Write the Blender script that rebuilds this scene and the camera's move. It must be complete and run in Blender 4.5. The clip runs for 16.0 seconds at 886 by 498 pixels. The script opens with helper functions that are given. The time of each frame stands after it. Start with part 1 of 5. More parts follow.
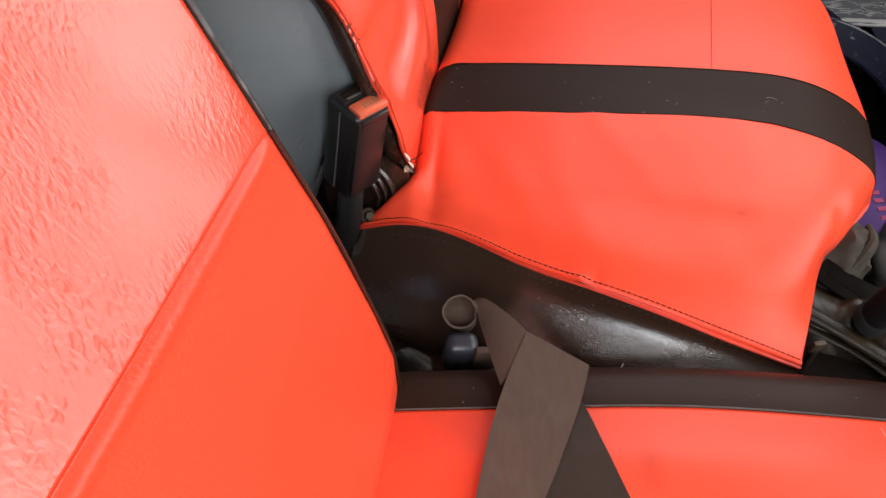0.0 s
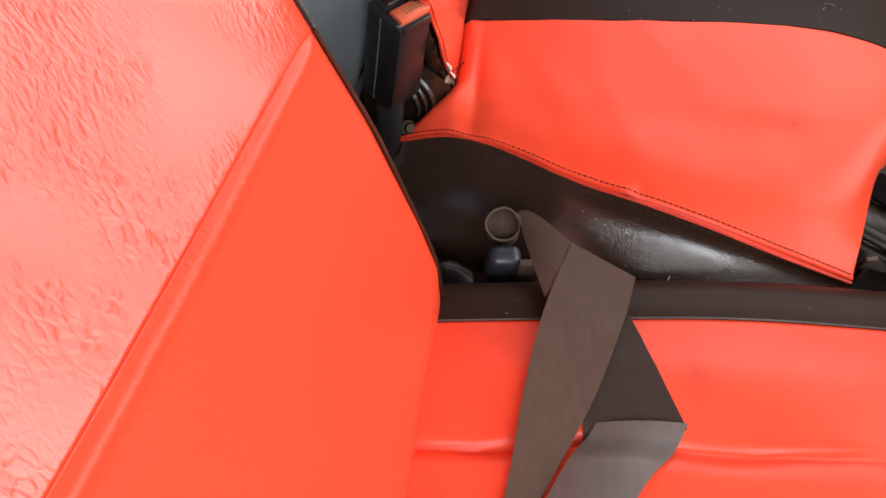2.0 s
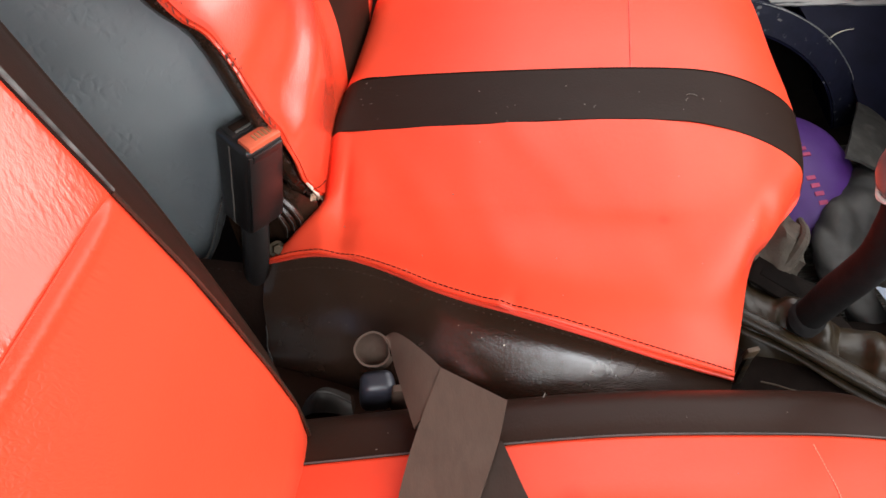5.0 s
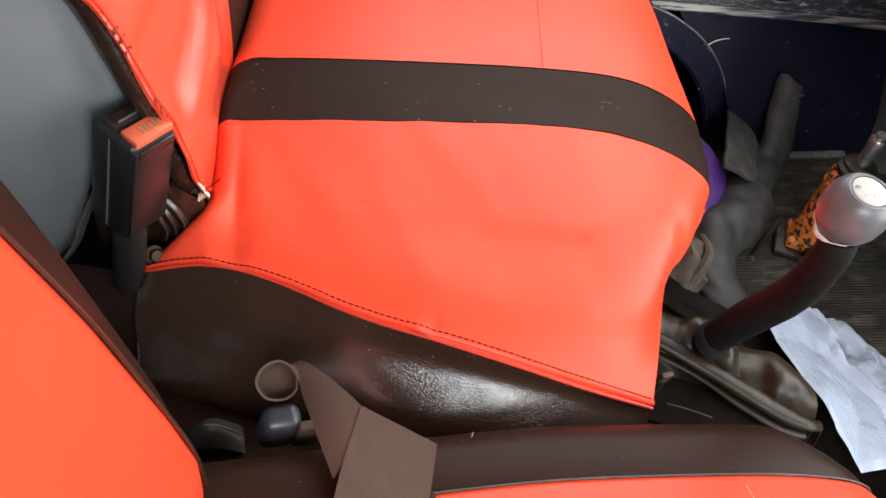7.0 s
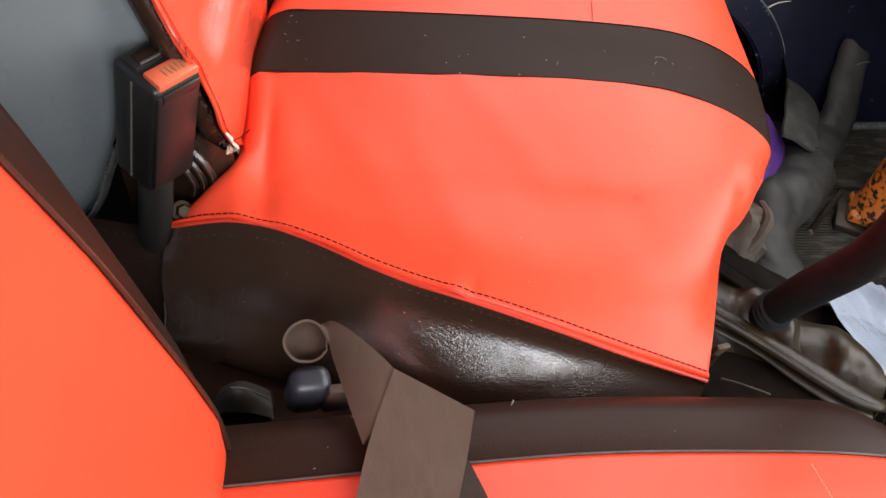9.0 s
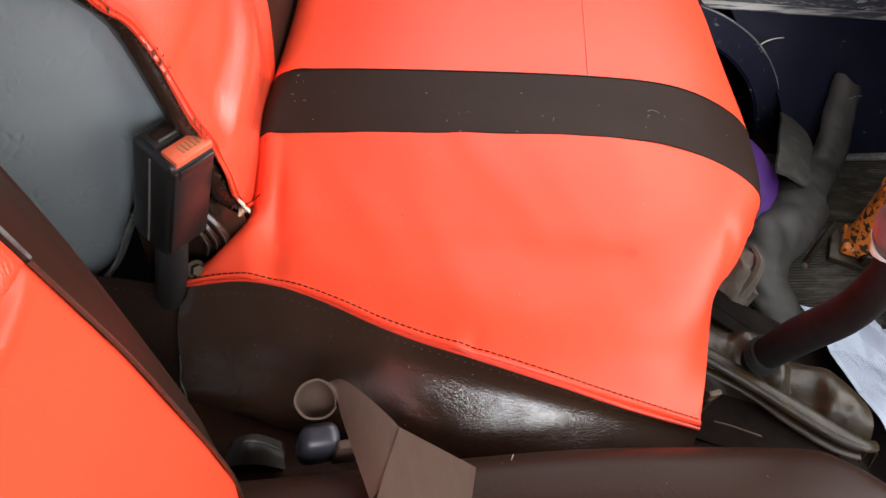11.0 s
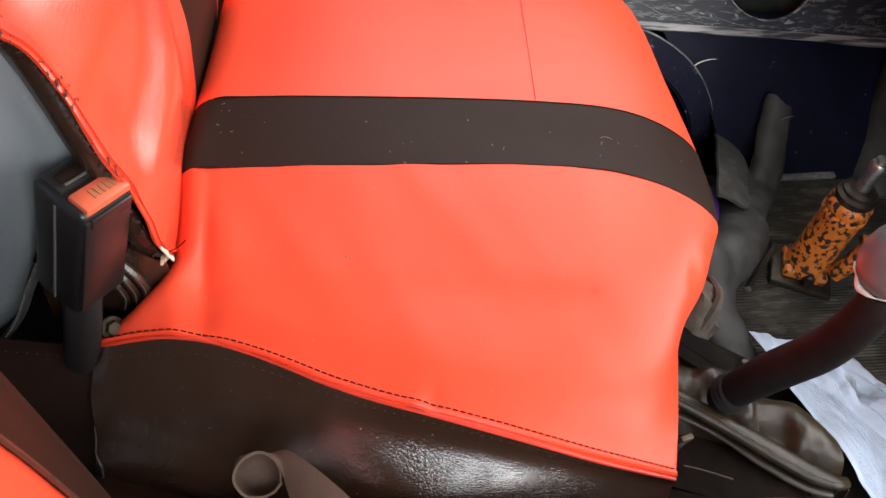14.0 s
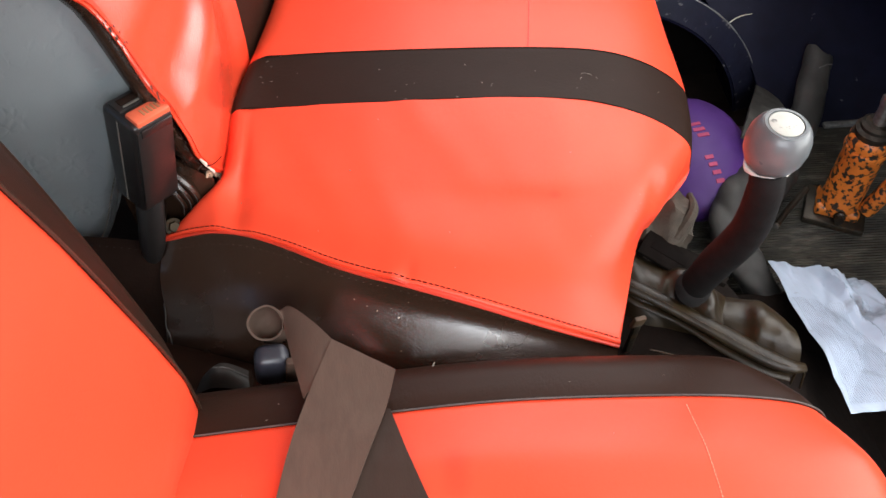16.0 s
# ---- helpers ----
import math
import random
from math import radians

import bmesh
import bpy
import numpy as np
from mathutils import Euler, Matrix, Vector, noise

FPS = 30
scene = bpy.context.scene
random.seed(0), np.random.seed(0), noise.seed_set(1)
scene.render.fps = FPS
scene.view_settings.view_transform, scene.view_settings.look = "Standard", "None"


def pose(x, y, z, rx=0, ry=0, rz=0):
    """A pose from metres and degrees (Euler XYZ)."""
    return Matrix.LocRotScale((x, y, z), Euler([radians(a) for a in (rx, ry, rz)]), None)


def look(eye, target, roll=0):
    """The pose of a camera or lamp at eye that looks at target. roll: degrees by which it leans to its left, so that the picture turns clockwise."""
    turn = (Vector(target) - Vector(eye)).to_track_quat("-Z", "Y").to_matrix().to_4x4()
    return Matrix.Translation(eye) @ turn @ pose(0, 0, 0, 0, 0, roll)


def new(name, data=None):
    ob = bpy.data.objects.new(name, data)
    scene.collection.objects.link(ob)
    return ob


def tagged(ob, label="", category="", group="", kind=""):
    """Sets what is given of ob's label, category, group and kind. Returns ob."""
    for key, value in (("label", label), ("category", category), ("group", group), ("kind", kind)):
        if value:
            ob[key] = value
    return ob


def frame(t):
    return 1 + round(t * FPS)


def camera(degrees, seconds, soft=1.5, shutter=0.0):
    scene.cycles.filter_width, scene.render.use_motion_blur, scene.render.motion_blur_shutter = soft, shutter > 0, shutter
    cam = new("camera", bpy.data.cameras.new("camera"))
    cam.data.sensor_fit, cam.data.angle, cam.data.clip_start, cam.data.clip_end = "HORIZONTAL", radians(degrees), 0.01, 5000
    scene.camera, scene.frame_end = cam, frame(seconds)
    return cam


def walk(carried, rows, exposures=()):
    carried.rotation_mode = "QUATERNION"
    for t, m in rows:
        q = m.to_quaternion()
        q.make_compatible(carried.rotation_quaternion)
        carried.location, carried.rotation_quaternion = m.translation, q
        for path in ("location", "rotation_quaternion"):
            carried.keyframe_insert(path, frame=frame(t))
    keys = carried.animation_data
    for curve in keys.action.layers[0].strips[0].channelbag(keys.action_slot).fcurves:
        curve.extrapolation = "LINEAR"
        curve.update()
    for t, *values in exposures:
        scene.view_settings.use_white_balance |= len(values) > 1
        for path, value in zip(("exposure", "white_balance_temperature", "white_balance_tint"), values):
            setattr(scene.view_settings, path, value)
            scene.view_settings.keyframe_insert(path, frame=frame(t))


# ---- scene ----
cam = camera(55.8, 16.0)
PATH = [
    (0, (0.041, 0.002, 0.783), (-0.14, 1.306, -0.722), -3.8),
    (0.5, (0.037, 0.002, 0.773), (-0.116, 1.236, -0.794), -2.8),
    (1, (0.038, 0.003, 0.762), (-0.132, 1.181, -0.845), -4.0),
    (1.5, (0.036, 0.002, 0.764), (-0.17, 1.162, -0.851), -5.8),
    (2, (0.032, -0.002, 0.77), (-0.214, 1.159, -0.84), -6.8),
    (2.5, (0.039, 0.004, 0.767), (-0.194, 1.189, -0.827), -6.0),
    (3, (0.064, -0.018, 0.786), (-0.198, 1.195, -0.782), -8.5),
    (3.5, (0.065, -0.047, 0.788), (-0.283, 1.203, -0.733), -10.4),
    (4, (0.089, -0.007, 0.766), (-0.223, 1.251, -0.758), -10.2),
    (4.5, (0.095, 0.017, 0.776), (-0.135, 1.316, -0.727), -8.2),
    (5, (0.083, 0.048, 0.773), (-0.031, 1.339, -0.751), -5.8),
    (5.2, (0.088, 0.058, 0.759), (0.016, 1.357, -0.76), -4.2),
    (7.3, (0.016, 0.116, 0.741), (0.327, 1.322, -0.824), 11.3),
    (7.5, (0.014, 0.111, 0.736), (0.326, 1.322, -0.825), 11.2),
    (8, (0.042, 0.122, 0.745), (0.339, 1.343, -0.811), 10.0),
    (8.5, (0.037, 0.115, 0.745), (0.281, 1.355, -0.805), 7.8),
    (9, (0.03, 0.121, 0.71), (0.227, 1.312, -0.885), 8.0),
    (9.2, (0.021, 0.132, 0.727), (0.148, 1.315, -0.881), 5.5),
    (11.3, (0.034, 0.13, 0.75), (0.254, 1.342, -0.825), 7.8),
    (11.5, (0.051, 0.128, 0.736), (0.343, 1.339, -0.829), 9.9),
    (12, (0.037, 0.179, 0.722), (0.467, 1.389, -0.811), 14.3),
    (12.5, (0.036, 0.171, 0.716), (0.492, 1.395, -0.798), 14.1),
    (13, (0.025, 0.179, 0.716), (0.494, 1.404, -0.793), 15.1),
    (13.5, (0.02, 0.177, 0.717), (0.454, 1.403, -0.803), 13.6),
    (14, (0.015, 0.176, 0.716), (0.394, 1.402, -0.818), 11.9),
    (14.5, (0.012, 0.172, 0.72), (0.352, 1.425, -0.801), 11.0),
    (15, (0.02, 0.155, 0.718), (0.295, 1.414, -0.811), 9.2),
    (15.5, (0.058, 0.115, 0.724), (0.157, 1.368, -0.831), 2.7),
    (16, (0.115, 0.033, 0.773), (0.147, 1.3, -0.775), -1.4),
]
walk(cam, [(t, look(eye, target, roll)) for t, eye, target, roll in PATH], [(0.0, -0.33), (3.8, -0.29), (5.5, 0.04), (7.5, 0.12), (16.0, 0.13)])

# ---- world and light ----
world = bpy.data.worlds.new("world")
scene.world = world
world.use_nodes = True
wn = world.node_tree.nodes
sky = wn.new("ShaderNodeTexSky")
sky.sky_type = "NISHITA"
sky.sun_disc = False
sky.sun_elevation, sky.sun_rotation = radians(48), radians(200)
wn["Background"].inputs["Strength"].default_value = 0.14
world.node_tree.links.new(sky.outputs["Color"], wn["Background"].inputs["Color"])
sun = new("sun", bpy.data.lights.new("sun", "SUN"))
sun.data.energy, sun.data.angle, sun.data.color = 0.8, radians(12), (1.0, 0.95, 0.88)
sun.matrix_world = look((0.6, -1.6, 2.2), (0.0, 0.3, 0.3))


def window_light(name, eye, target, w, h, watts):
    lamp = new(name, bpy.data.lights.new(name, "AREA"))
    lamp.data.shape, lamp.data.size, lamp.data.size_y, lamp.data.energy = "RECTANGLE", w, h, watts
    lamp.data.color = (1.0, 0.98, 0.95)
    lamp.matrix_world = look(eye, target)
    return lamp


window_light("door_opening_light", (0.14, -0.58, 1.06), (0.10, 0.4, 0.30), 0.80, 0.45, 13.4).data.color = (0.89, 0.95, 1.0)
window_light("windscreen_light", (0.99, 0.25, 0.73), (-0.1, 0.30, 0.45), 1.2, 0.80, 19.5)
window_light("side_window_light", (0.45, 1.145, 0.84), (-0.1, 0.3, 0.45), 0.85, 0.56, 8)

# ---- materials ----


def material(name, colour, rough=0.5, metal=0.0, grain=60.0, vary=0.12, bump=0.15, bump_scale=400.0, second=None, mask=None,
             spec=0.5, coat=0.0, stretch=(1, 1, 1), rough_vary=0.08):
    """Base colour with two scales of variation, an optional worn second colour, roughness variation and fine relief."""
    m = bpy.data.materials.new(name)
    m.use_nodes = True
    n, l = m.node_tree.nodes, m.node_tree.links
    b = n["Principled BSDF"]
    b.inputs["Metallic"].default_value = metal
    b.inputs["Specular IOR Level"].default_value = spec
    b.inputs["Coat Weight"].default_value = coat
    b.inputs["Coat Roughness"].default_value = 0.25
    co = n.new("ShaderNodeTexCoord")
    mp = n.new("ShaderNodeMapping")
    mp.inputs["Scale"].default_value = stretch
    l.new(co.outputs["Object"], mp.inputs["Vector"])

    def noise_tex(scale, detail=4.0):
        t = n.new("ShaderNodeTexNoise")
        t.inputs["Scale"].default_value, t.inputs["Detail"].default_value = scale, detail
        l.new(mp.outputs["Vector"], t.inputs["Vector"])
        return t

    def mix(f, a, c):
        x = n.new("ShaderNodeMix")
        x.data_type = "RGBA"
        for s, v in ((x.inputs["Factor"], f), (x.inputs["A"], a), (x.inputs["B"], c)):
            if hasattr(v, "links"):
                l.new(v, s)
            else:
                s.default_value = v
        return x.outputs["Result"]

    def ramp(src, lo, hi):
        r = n.new("ShaderNodeMapRange")
        r.inputs["From Min"].default_value, r.inputs["From Max"].default_value = lo, hi
        l.new(src, r.inputs["Value"])
        return r.outputs["Result"]

    big, small = noise_tex(grain * 0.12, 3), noise_tex(grain, 6)
    lo = (*[c * (1 - vary) for c in colour], 1)
    hi = (*[min(1, c * (1 + vary)) for c in colour], 1)
    col = mix(ramp(big.outputs["Fac"], 0.3, 0.7), lo, hi)
    col = mix(ramp(small.outputs["Fac"], 0.35, 0.85), col, (*[c * (1 - 1.6 * vary) for c in colour], 1))
    if second:
        sc, a, z = mask
        worn = noise_tex(sc, 8)
        col = mix(ramp(worn.outputs["Fac"], a, z), col, (*second, 1))
    l.new(col, b.inputs["Base Color"])
    r = n.new("ShaderNodeMapRange")
    r.inputs["To Min"].default_value, r.inputs["To Max"].default_value = max(0.03, rough - rough_vary), min(1, rough + rough_vary)
    l.new(small.outputs["Fac"], r.inputs["Value"])
    l.new(r.outputs["Result"], b.inputs["Roughness"])
    if bump:
        fine = noise_tex(bump_scale, 5)
        bp = n.new("ShaderNodeBump")
        bp.inputs["Strength"].default_value, bp.inputs["Distance"].default_value = bump, 0.0012
        l.new(fine.outputs["Fac"], bp.inputs["Height"])
        l.new(bp.outputs["Normal"], b.inputs["Normal"])
    return m


def leather(name, colour, rough, crease=0.35, scale=150.0, turn=(0.3, 0.8, 0.4), where=(0.42, 0.62), spec=0.5, spots=(), crackle=0.0, cells=420.0, about=None, spread=(0.36, 0.70), pull=0.22, draw=0.22):
    """Artificial leather: fine pebble grain, and drawn-out wrinkles that come and go over the surface."""
    m = material(name, colour, rough, grain=25, vary=0.05, bump=0, spec=spec, rough_vary=0.05)
    n, l = m.node_tree.nodes, m.node_tree.links
    b = n["Principled BSDF"]
    co = n.new("ShaderNodeTexCoord")
    warp = n.new("ShaderNodeTexNoise")
    warp.inputs["Scale"].default_value, warp.inputs["Detail"].default_value = 18, 3
    l.new(co.outputs["Object"], warp.inputs["Vector"])
    add = n.new("ShaderNodeMixRGB")
    add.blend_type, add.inputs["Fac"].default_value = "ADD", 0.012
    l.new(co.outputs["Object"], add.inputs["Color1"])
    l.new(warp.outputs["Color"], add.inputs["Color2"])
    along = Vector(turn).normalized()
    rot = n.new("ShaderNodeMapping")
    rot.inputs["Rotation"].default_value = along.rotation_difference(Vector((0, 1, 0))).to_euler()
    l.new(add.outputs["Color"], rot.inputs["Vector"])
    mp = n.new("ShaderNodeMapping")
    mp.inputs["Scale"].default_value = (1.0, draw, 1.0)
    l.new(rot.outputs["Vector"], mp.inputs["Vector"])
    wrinkle = n.new("ShaderNodeTexNoise")
    wrinkle.inputs["Scale"].default_value, wrinkle.inputs["Detail"].default_value = scale * 2.2, 2.5
    l.new(mp.outputs["Vector"], wrinkle.inputs["Vector"])
    fold = n.new("ShaderNodeMapRange")
    fold.inputs["From Min"].default_value, fold.inputs["From Max"].default_value = 0.30, 0.70
    fold.interpolation_type = "SMOOTHSTEP"
    l.new(wrinkle.outputs["Fac"], fold.inputs["Value"])
    place = n.new("ShaderNodeTexNoise")
    place.inputs["Scale"].default_value, place.inputs["Detail"].default_value = 13, 4
    l.new(co.outputs["Object"], place.inputs["Vector"])
    wr = n.new("ShaderNodeMapRange")
    wr.inputs["From Min"].default_value, wr.inputs["From Max"].default_value = where
    wr.inputs["To Max"].default_value = crease
    l.new(place.outputs["Fac"], wr.inputs["Value"])
    for place_, radius, dark in spots:
        dist = n.new("ShaderNodeVectorMath")
        dist.operation = "DISTANCE"
        dist.inputs[1].default_value = place_
        l.new(add.outputs["Color"], dist.inputs[0])
        fade = n.new("ShaderNodeMapRange")
        fade.inputs["From Min"].default_value, fade.inputs["From Max"].default_value = radius * 0.3, radius
        fade.inputs["To Min"].default_value, fade.inputs["To Max"].default_value = dark, 0.0
        l.new(dist.outputs["Value"], fade.inputs["Value"])
        x = n.new("ShaderNodeMixRGB")
        l.new(fade.outputs["Result"], x.inputs["Fac"])
        l.new(b.inputs["Base Color"].links[0].from_socket, x.inputs["Color1"])
        x.inputs["Color2"].default_value = (0.42, 0.036, 0.014, 1)
        l.new(x.outputs["Color"], b.inputs["Base Color"])
    pebble = n.new("ShaderNodeTexVoronoi")
    pebble.inputs["Scale"].default_value = 620
    l.new(co.outputs["Object"], pebble.inputs["Vector"])
    b1 = n.new("ShaderNodeBump")
    b1.inputs["Distance"].default_value = 0.0009
    l.new(wr.outputs["Result"], b1.inputs["Strength"])
    l.new(fold.outputs["Result"], b1.inputs["Height"])
    b2 = n.new("ShaderNodeBump")
    b2.inputs["Strength"].default_value, b2.inputs["Distance"].default_value = 0.045, 0.0006
    l.new(pebble.outputs["Distance"], b2.inputs["Height"])
    l.new(b1.outputs["Normal"], b2.inputs["Normal"])
    l.new(b2.outputs["Normal"], b.inputs["Normal"])
    if crackle:
        # a net of short creases in patches, drawn out a little along the pull of the cover
        net_map = n.new("ShaderNodeMapping")
        net_map.inputs["Scale"].default_value = (1.0, pull, 1.0)
        l.new(rot.outputs["Vector"], net_map.inputs["Vector"])
        shake = n.new("ShaderNodeTexNoise")
        shake.inputs["Scale"].default_value, shake.inputs["Detail"].default_value = cells * 0.8, 2
        l.new(co.outputs["Object"], shake.inputs["Vector"])
        shaken = n.new("ShaderNodeMixRGB")
        shaken.blend_type, shaken.inputs["Fac"].default_value = "ADD", 0.7 / cells
        l.new(net_map.outputs["Vector"], shaken.inputs["Color1"])
        l.new(shake.outputs["Color"], shaken.inputs["Color2"])
        net = n.new("ShaderNodeTexVoronoi")
        net.feature = "DISTANCE_TO_EDGE"
        net.inputs["Scale"].default_value = cells
        l.new(shaken.outputs["Color"], net.inputs["Vector"])
        lip = n.new("ShaderNodeMapRange")
        lip.interpolation_type = "SMOOTHSTEP"
        lip.inputs["From Max"].default_value = 0.30
        l.new(net.outputs["Distance"], lip.inputs["Value"])
        patch = n.new("ShaderNodeTexNoise")
        patch.inputs["Scale"].default_value, patch.inputs["Detail"].default_value = 26, 5
        patch.inputs["Roughness"].default_value = 0.6
        l.new(co.outputs["Object"], patch.inputs["Vector"])
        much = n.new("ShaderNodeMapRange")
        much.inputs["From Min"].default_value, much.inputs["From Max"].default_value = spread
        much.inputs["To Max"].default_value = crackle
        l.new(patch.outputs["Fac"], much.inputs["Value"])
        b3 = n.new("ShaderNodeBump")
        b3.inputs["Distance"].default_value = 0.0009
        l.new(much.outputs["Result"], b3.inputs["Strength"])
        if about:
            # the creases keep to one place on the cover
            far_off = n.new("ShaderNodeVectorMath")
            far_off.operation = "DISTANCE"
            far_off.inputs[1].default_value = about[0]
            l.new(co.outputs["Object"], far_off.inputs[0])
            fall = n.new("ShaderNodeMapRange")
            fall.inputs["From Min"].default_value, fall.inputs["From Max"].default_value = about[1] * 0.5, about[1]
            fall.inputs["To Min"].default_value, fall.inputs["To Max"].default_value = crackle, crackle * 0.18
            l.new(far_off.outputs["Value"], fall.inputs["Value"])
            l.new(fall.outputs["Result"], much.inputs["To Max"])
        l.new(lip.outputs["Result"], b3.inputs["Height"])
        l.new(b2.outputs["Normal"], b3.inputs["Normal"])
        l.new(b3.outputs["Normal"], b.inputs["Normal"])
    return m


STAINS = [((0.131, 0.252, 0.318), 0.012, 0.60), ((0.132, 0.240, 0.320), 0.012, 0.5), ((0.220, 0.480, 0.301), 0.0060, 0.75), ((0.100, 0.240, 0.323), 0.008, 0.2)]
RED = leather("red_leather", (0.75, 0.060, 0.0238), 0.38, 0.05, spec=0.25, spots=STAINS, crackle=0.02)
RED_POLISHED = leather("polished_red_leather", (0.75, 0.060, 0.0238), 0.23, 0.06, spec=1.0, crackle=0.09)
RED_POLISHED.node_tree.nodes["Principled BSDF"].inputs["Coat Weight"].default_value = 0.5
RED_WORN = leather("red_leather_creased", (0.75, 0.060, 0.0238), 0.30, 0.32, 200, (0.52, -0.45, -0.72), (0.34, 0.62), 0.80, crackle=0.34, cells=270, spread=(0.34, 0.62), about=((-0.13, 0.07, 0.60), 0.25), pull=0.55, draw=0.33)
RED_WORN.node_tree.nodes["Principled BSDF"].inputs["Coat Weight"].default_value = 0.12
RED_PANEL = leather("red_leather_panel", (0.75, 0.060, 0.0238), 0.36, 0.04, spec=0.3, turn=(0.50, 0.35, -0.80), crackle=0.18, cells=400, spread=(0.30, 0.60), about=((-0.085, 0.15, 0.535), 0.10), pull=0.4)
BLACK = leather("black_leather", (0.032, 0.0155, 0.0092), 0.26, 0.08, 130, (0.2, -0.5, 0.9), spec=0.74, crackle=0.28, cells=470, pull=0.30, about=((0.13, 0.365, 0.25), 0.10))
STRIPE = leather("black_stripe_leather", (0.0185, 0.0088, 0.0054), 0.5, 0.05, spec=0.09, crackle=0.1)
BORDER_HIDE = leather("brown_black_leather", (0.0215, 0.0095, 0.0058), 0.42, 0.10, spec=0.10, crackle=0.10)
GREY = leather("dark_grey_leather", (0.272, 0.292, 0.293), 0.48, 0.22, 60, where=(0.5, 0.72), crackle=0.8, cells=110, spread=(0.46, 0.68), spec=0.6)
HEM = material("red_hem", (0.66, 0.045, 0.02), 0.45, grain=80, bump=0.1)
THREAD = material("dark_thread", (0.060, 0.008, 0.005), 0.9, bump=0, spec=0.05)
PALE_THREAD = material("pale_thread", (0.72, 0.30, 0.20), 0.8, bump=0)
PIPING = material("grey_piping", (0.10, 0.095, 0.09), 0.4, grain=90, vary=0.3, bump=0.1)
WORN_PIPING = material("worn_piping", (0.05, 0.048, 0.045), 0.45, grain=120, vary=0.4, bump=0.25, bump_scale=300, second=(0.15, 0.148, 0.14), mask=(70, 0.40, 0.70), spec=0.4)
FRAY = material("frayed_backing", (0.55, 0.36, 0.24), 0.9, grain=300, vary=0.4, bump=0.5)
FRAY_PALE = material("pale_torn_lining", (0.62, 0.50, 0.40), 0.85, grain=300, vary=0.25, bump=0.4)
FRAY_DARK = material("dark_fray", (0.06, 0.025, 0.015), 0.9, grain=300, vary=0.4, bump=0.5)
FOAM = material("dark_underside", (0.019, 0.0098, 0.0066), 0.9, bump=0.3, spec=0.08)
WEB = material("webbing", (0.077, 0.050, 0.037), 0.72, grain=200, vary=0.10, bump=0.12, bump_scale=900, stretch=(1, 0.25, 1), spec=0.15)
# same webbing in a darker copy, with its shade put into the colour
WEB_SHADED = material("webbing_shaded", (0.034, 0.0205, 0.0150), 0.6, grain=200, vary=0.12, bump=0.12, bump_scale=900, stretch=(1, 0.25, 1), spec=0.15)
WEB_WORN = material("worn_webbing", (0.085, 0.066, 0.058), 0.5, grain=200, vary=0.15, bump=0.12, bump_scale=900, stretch=(1, 0.25, 1))
PLASTIC = material("black_plastic", (0.018, 0.015, 0.014), 0.32, grain=120, vary=0.2, bump=0.08, bump_scale=700)
PLASTIC_GREY = material("blue_grey_plastic", (0.022, 0.022, 0.030), 0.42, grain=120, vary=0.2, bump=0.08)
ANCHOR = material("dusty_dark_plastic", (0.045, 0.038, 0.034), 0.5, grain=120, vary=0.25, bump=0.1, spec=0.3)
BUTTON = material("orange_red_button", (0.72, 0.13, 0.06), 0.4, grain=150, vary=0.15, bump=0.1)
BUTTON_MARK = material("button_marks", (0.36, 0.15, 0.07), 0.5, bump=0)
STEEL = material("dull_steel", (0.36, 0.34, 0.31), 0.38, 0.9, grain=150, vary=0.3, second=(0.10, 0.055, 0.03), mask=(60, 0.55, 0.75))
BRASS = material("plated_bolt", (0.045, 0.030, 0.015), 0.5, 0.3, grain=200, vary=0.3, bump=0.2, spec=0.2)
KNOB = material("satin_metal_knob", (0.105, 0.113, 0.115), 0.30, 0.0, grain=60, vary=0.16, bump=0.04, spec=0.45)
KNOB_CAP = material("worn_white_cap", (0.42, 0.41, 0.36), 0.5, grain=120, vary=0.1, second=(0.12, 0.12, 0.11), mask=(150, 0.62, 0.68))
BEAD = material("pale_bead", (0.075, 0.062, 0.055), 0.5, grain=90, vary=0.3, bump=0.1, spec=0.3)
SPECK = material("pale_dust_speck", (0.17, 0.145, 0.12), 0.8, bump=0)
GLUE = material("pale_glue_ring", (0.50, 0.47, 0.42), 0.6, grain=200, vary=0.15, bump=0.4)
RUBBER = material("lever_rubber", (0.0085, 0.0078, 0.0075), 0.75, spec=0.15, grain=80, vary=0.3, bump=0.15, bump_scale=500)
BOOT = material("dusty_boot_vinyl", (0.021, 0.0135, 0.0060), 0.38, grain=45, vary=0.45, bump=0.25, bump_scale=230, second=(0.045, 0.032, 0.014), mask=(30, 0.55, 0.85), spec=0.34)
TAN = material("tan_plate", (0.055, 0.033, 0.016), 0.6, grain=150, vary=0.3)
BLUE = material("dark_blue_paint", (0.0060, 0.0066, 0.0175), 0.55, grain=35, vary=0.35, bump=0.25, bump_scale=90, second=(0.16, 0.16, 0.17), mask=(55, 0.70, 0.78), spec=0.10)
BLUE_WORN = material("scuffed_blue_paint", (0.022, 0.025, 0.032), 0.5, grain=45, vary=0.5, bump=0.5, bump_scale=120, second=(0.12, 0.125, 0.122), mask=(210, 0.54, 0.66), spec=0.3, stretch=(0.22, 1, 1))
BLUE_RIM = material("chipped_rim_paint", (0.010, 0.011, 0.024), 0.45, grain=60, vary=0.35, bump=0.4, bump_scale=120, second=(0.11, 0.11, 0.11), mask=(95, 0.63, 0.69), spec=0.35)
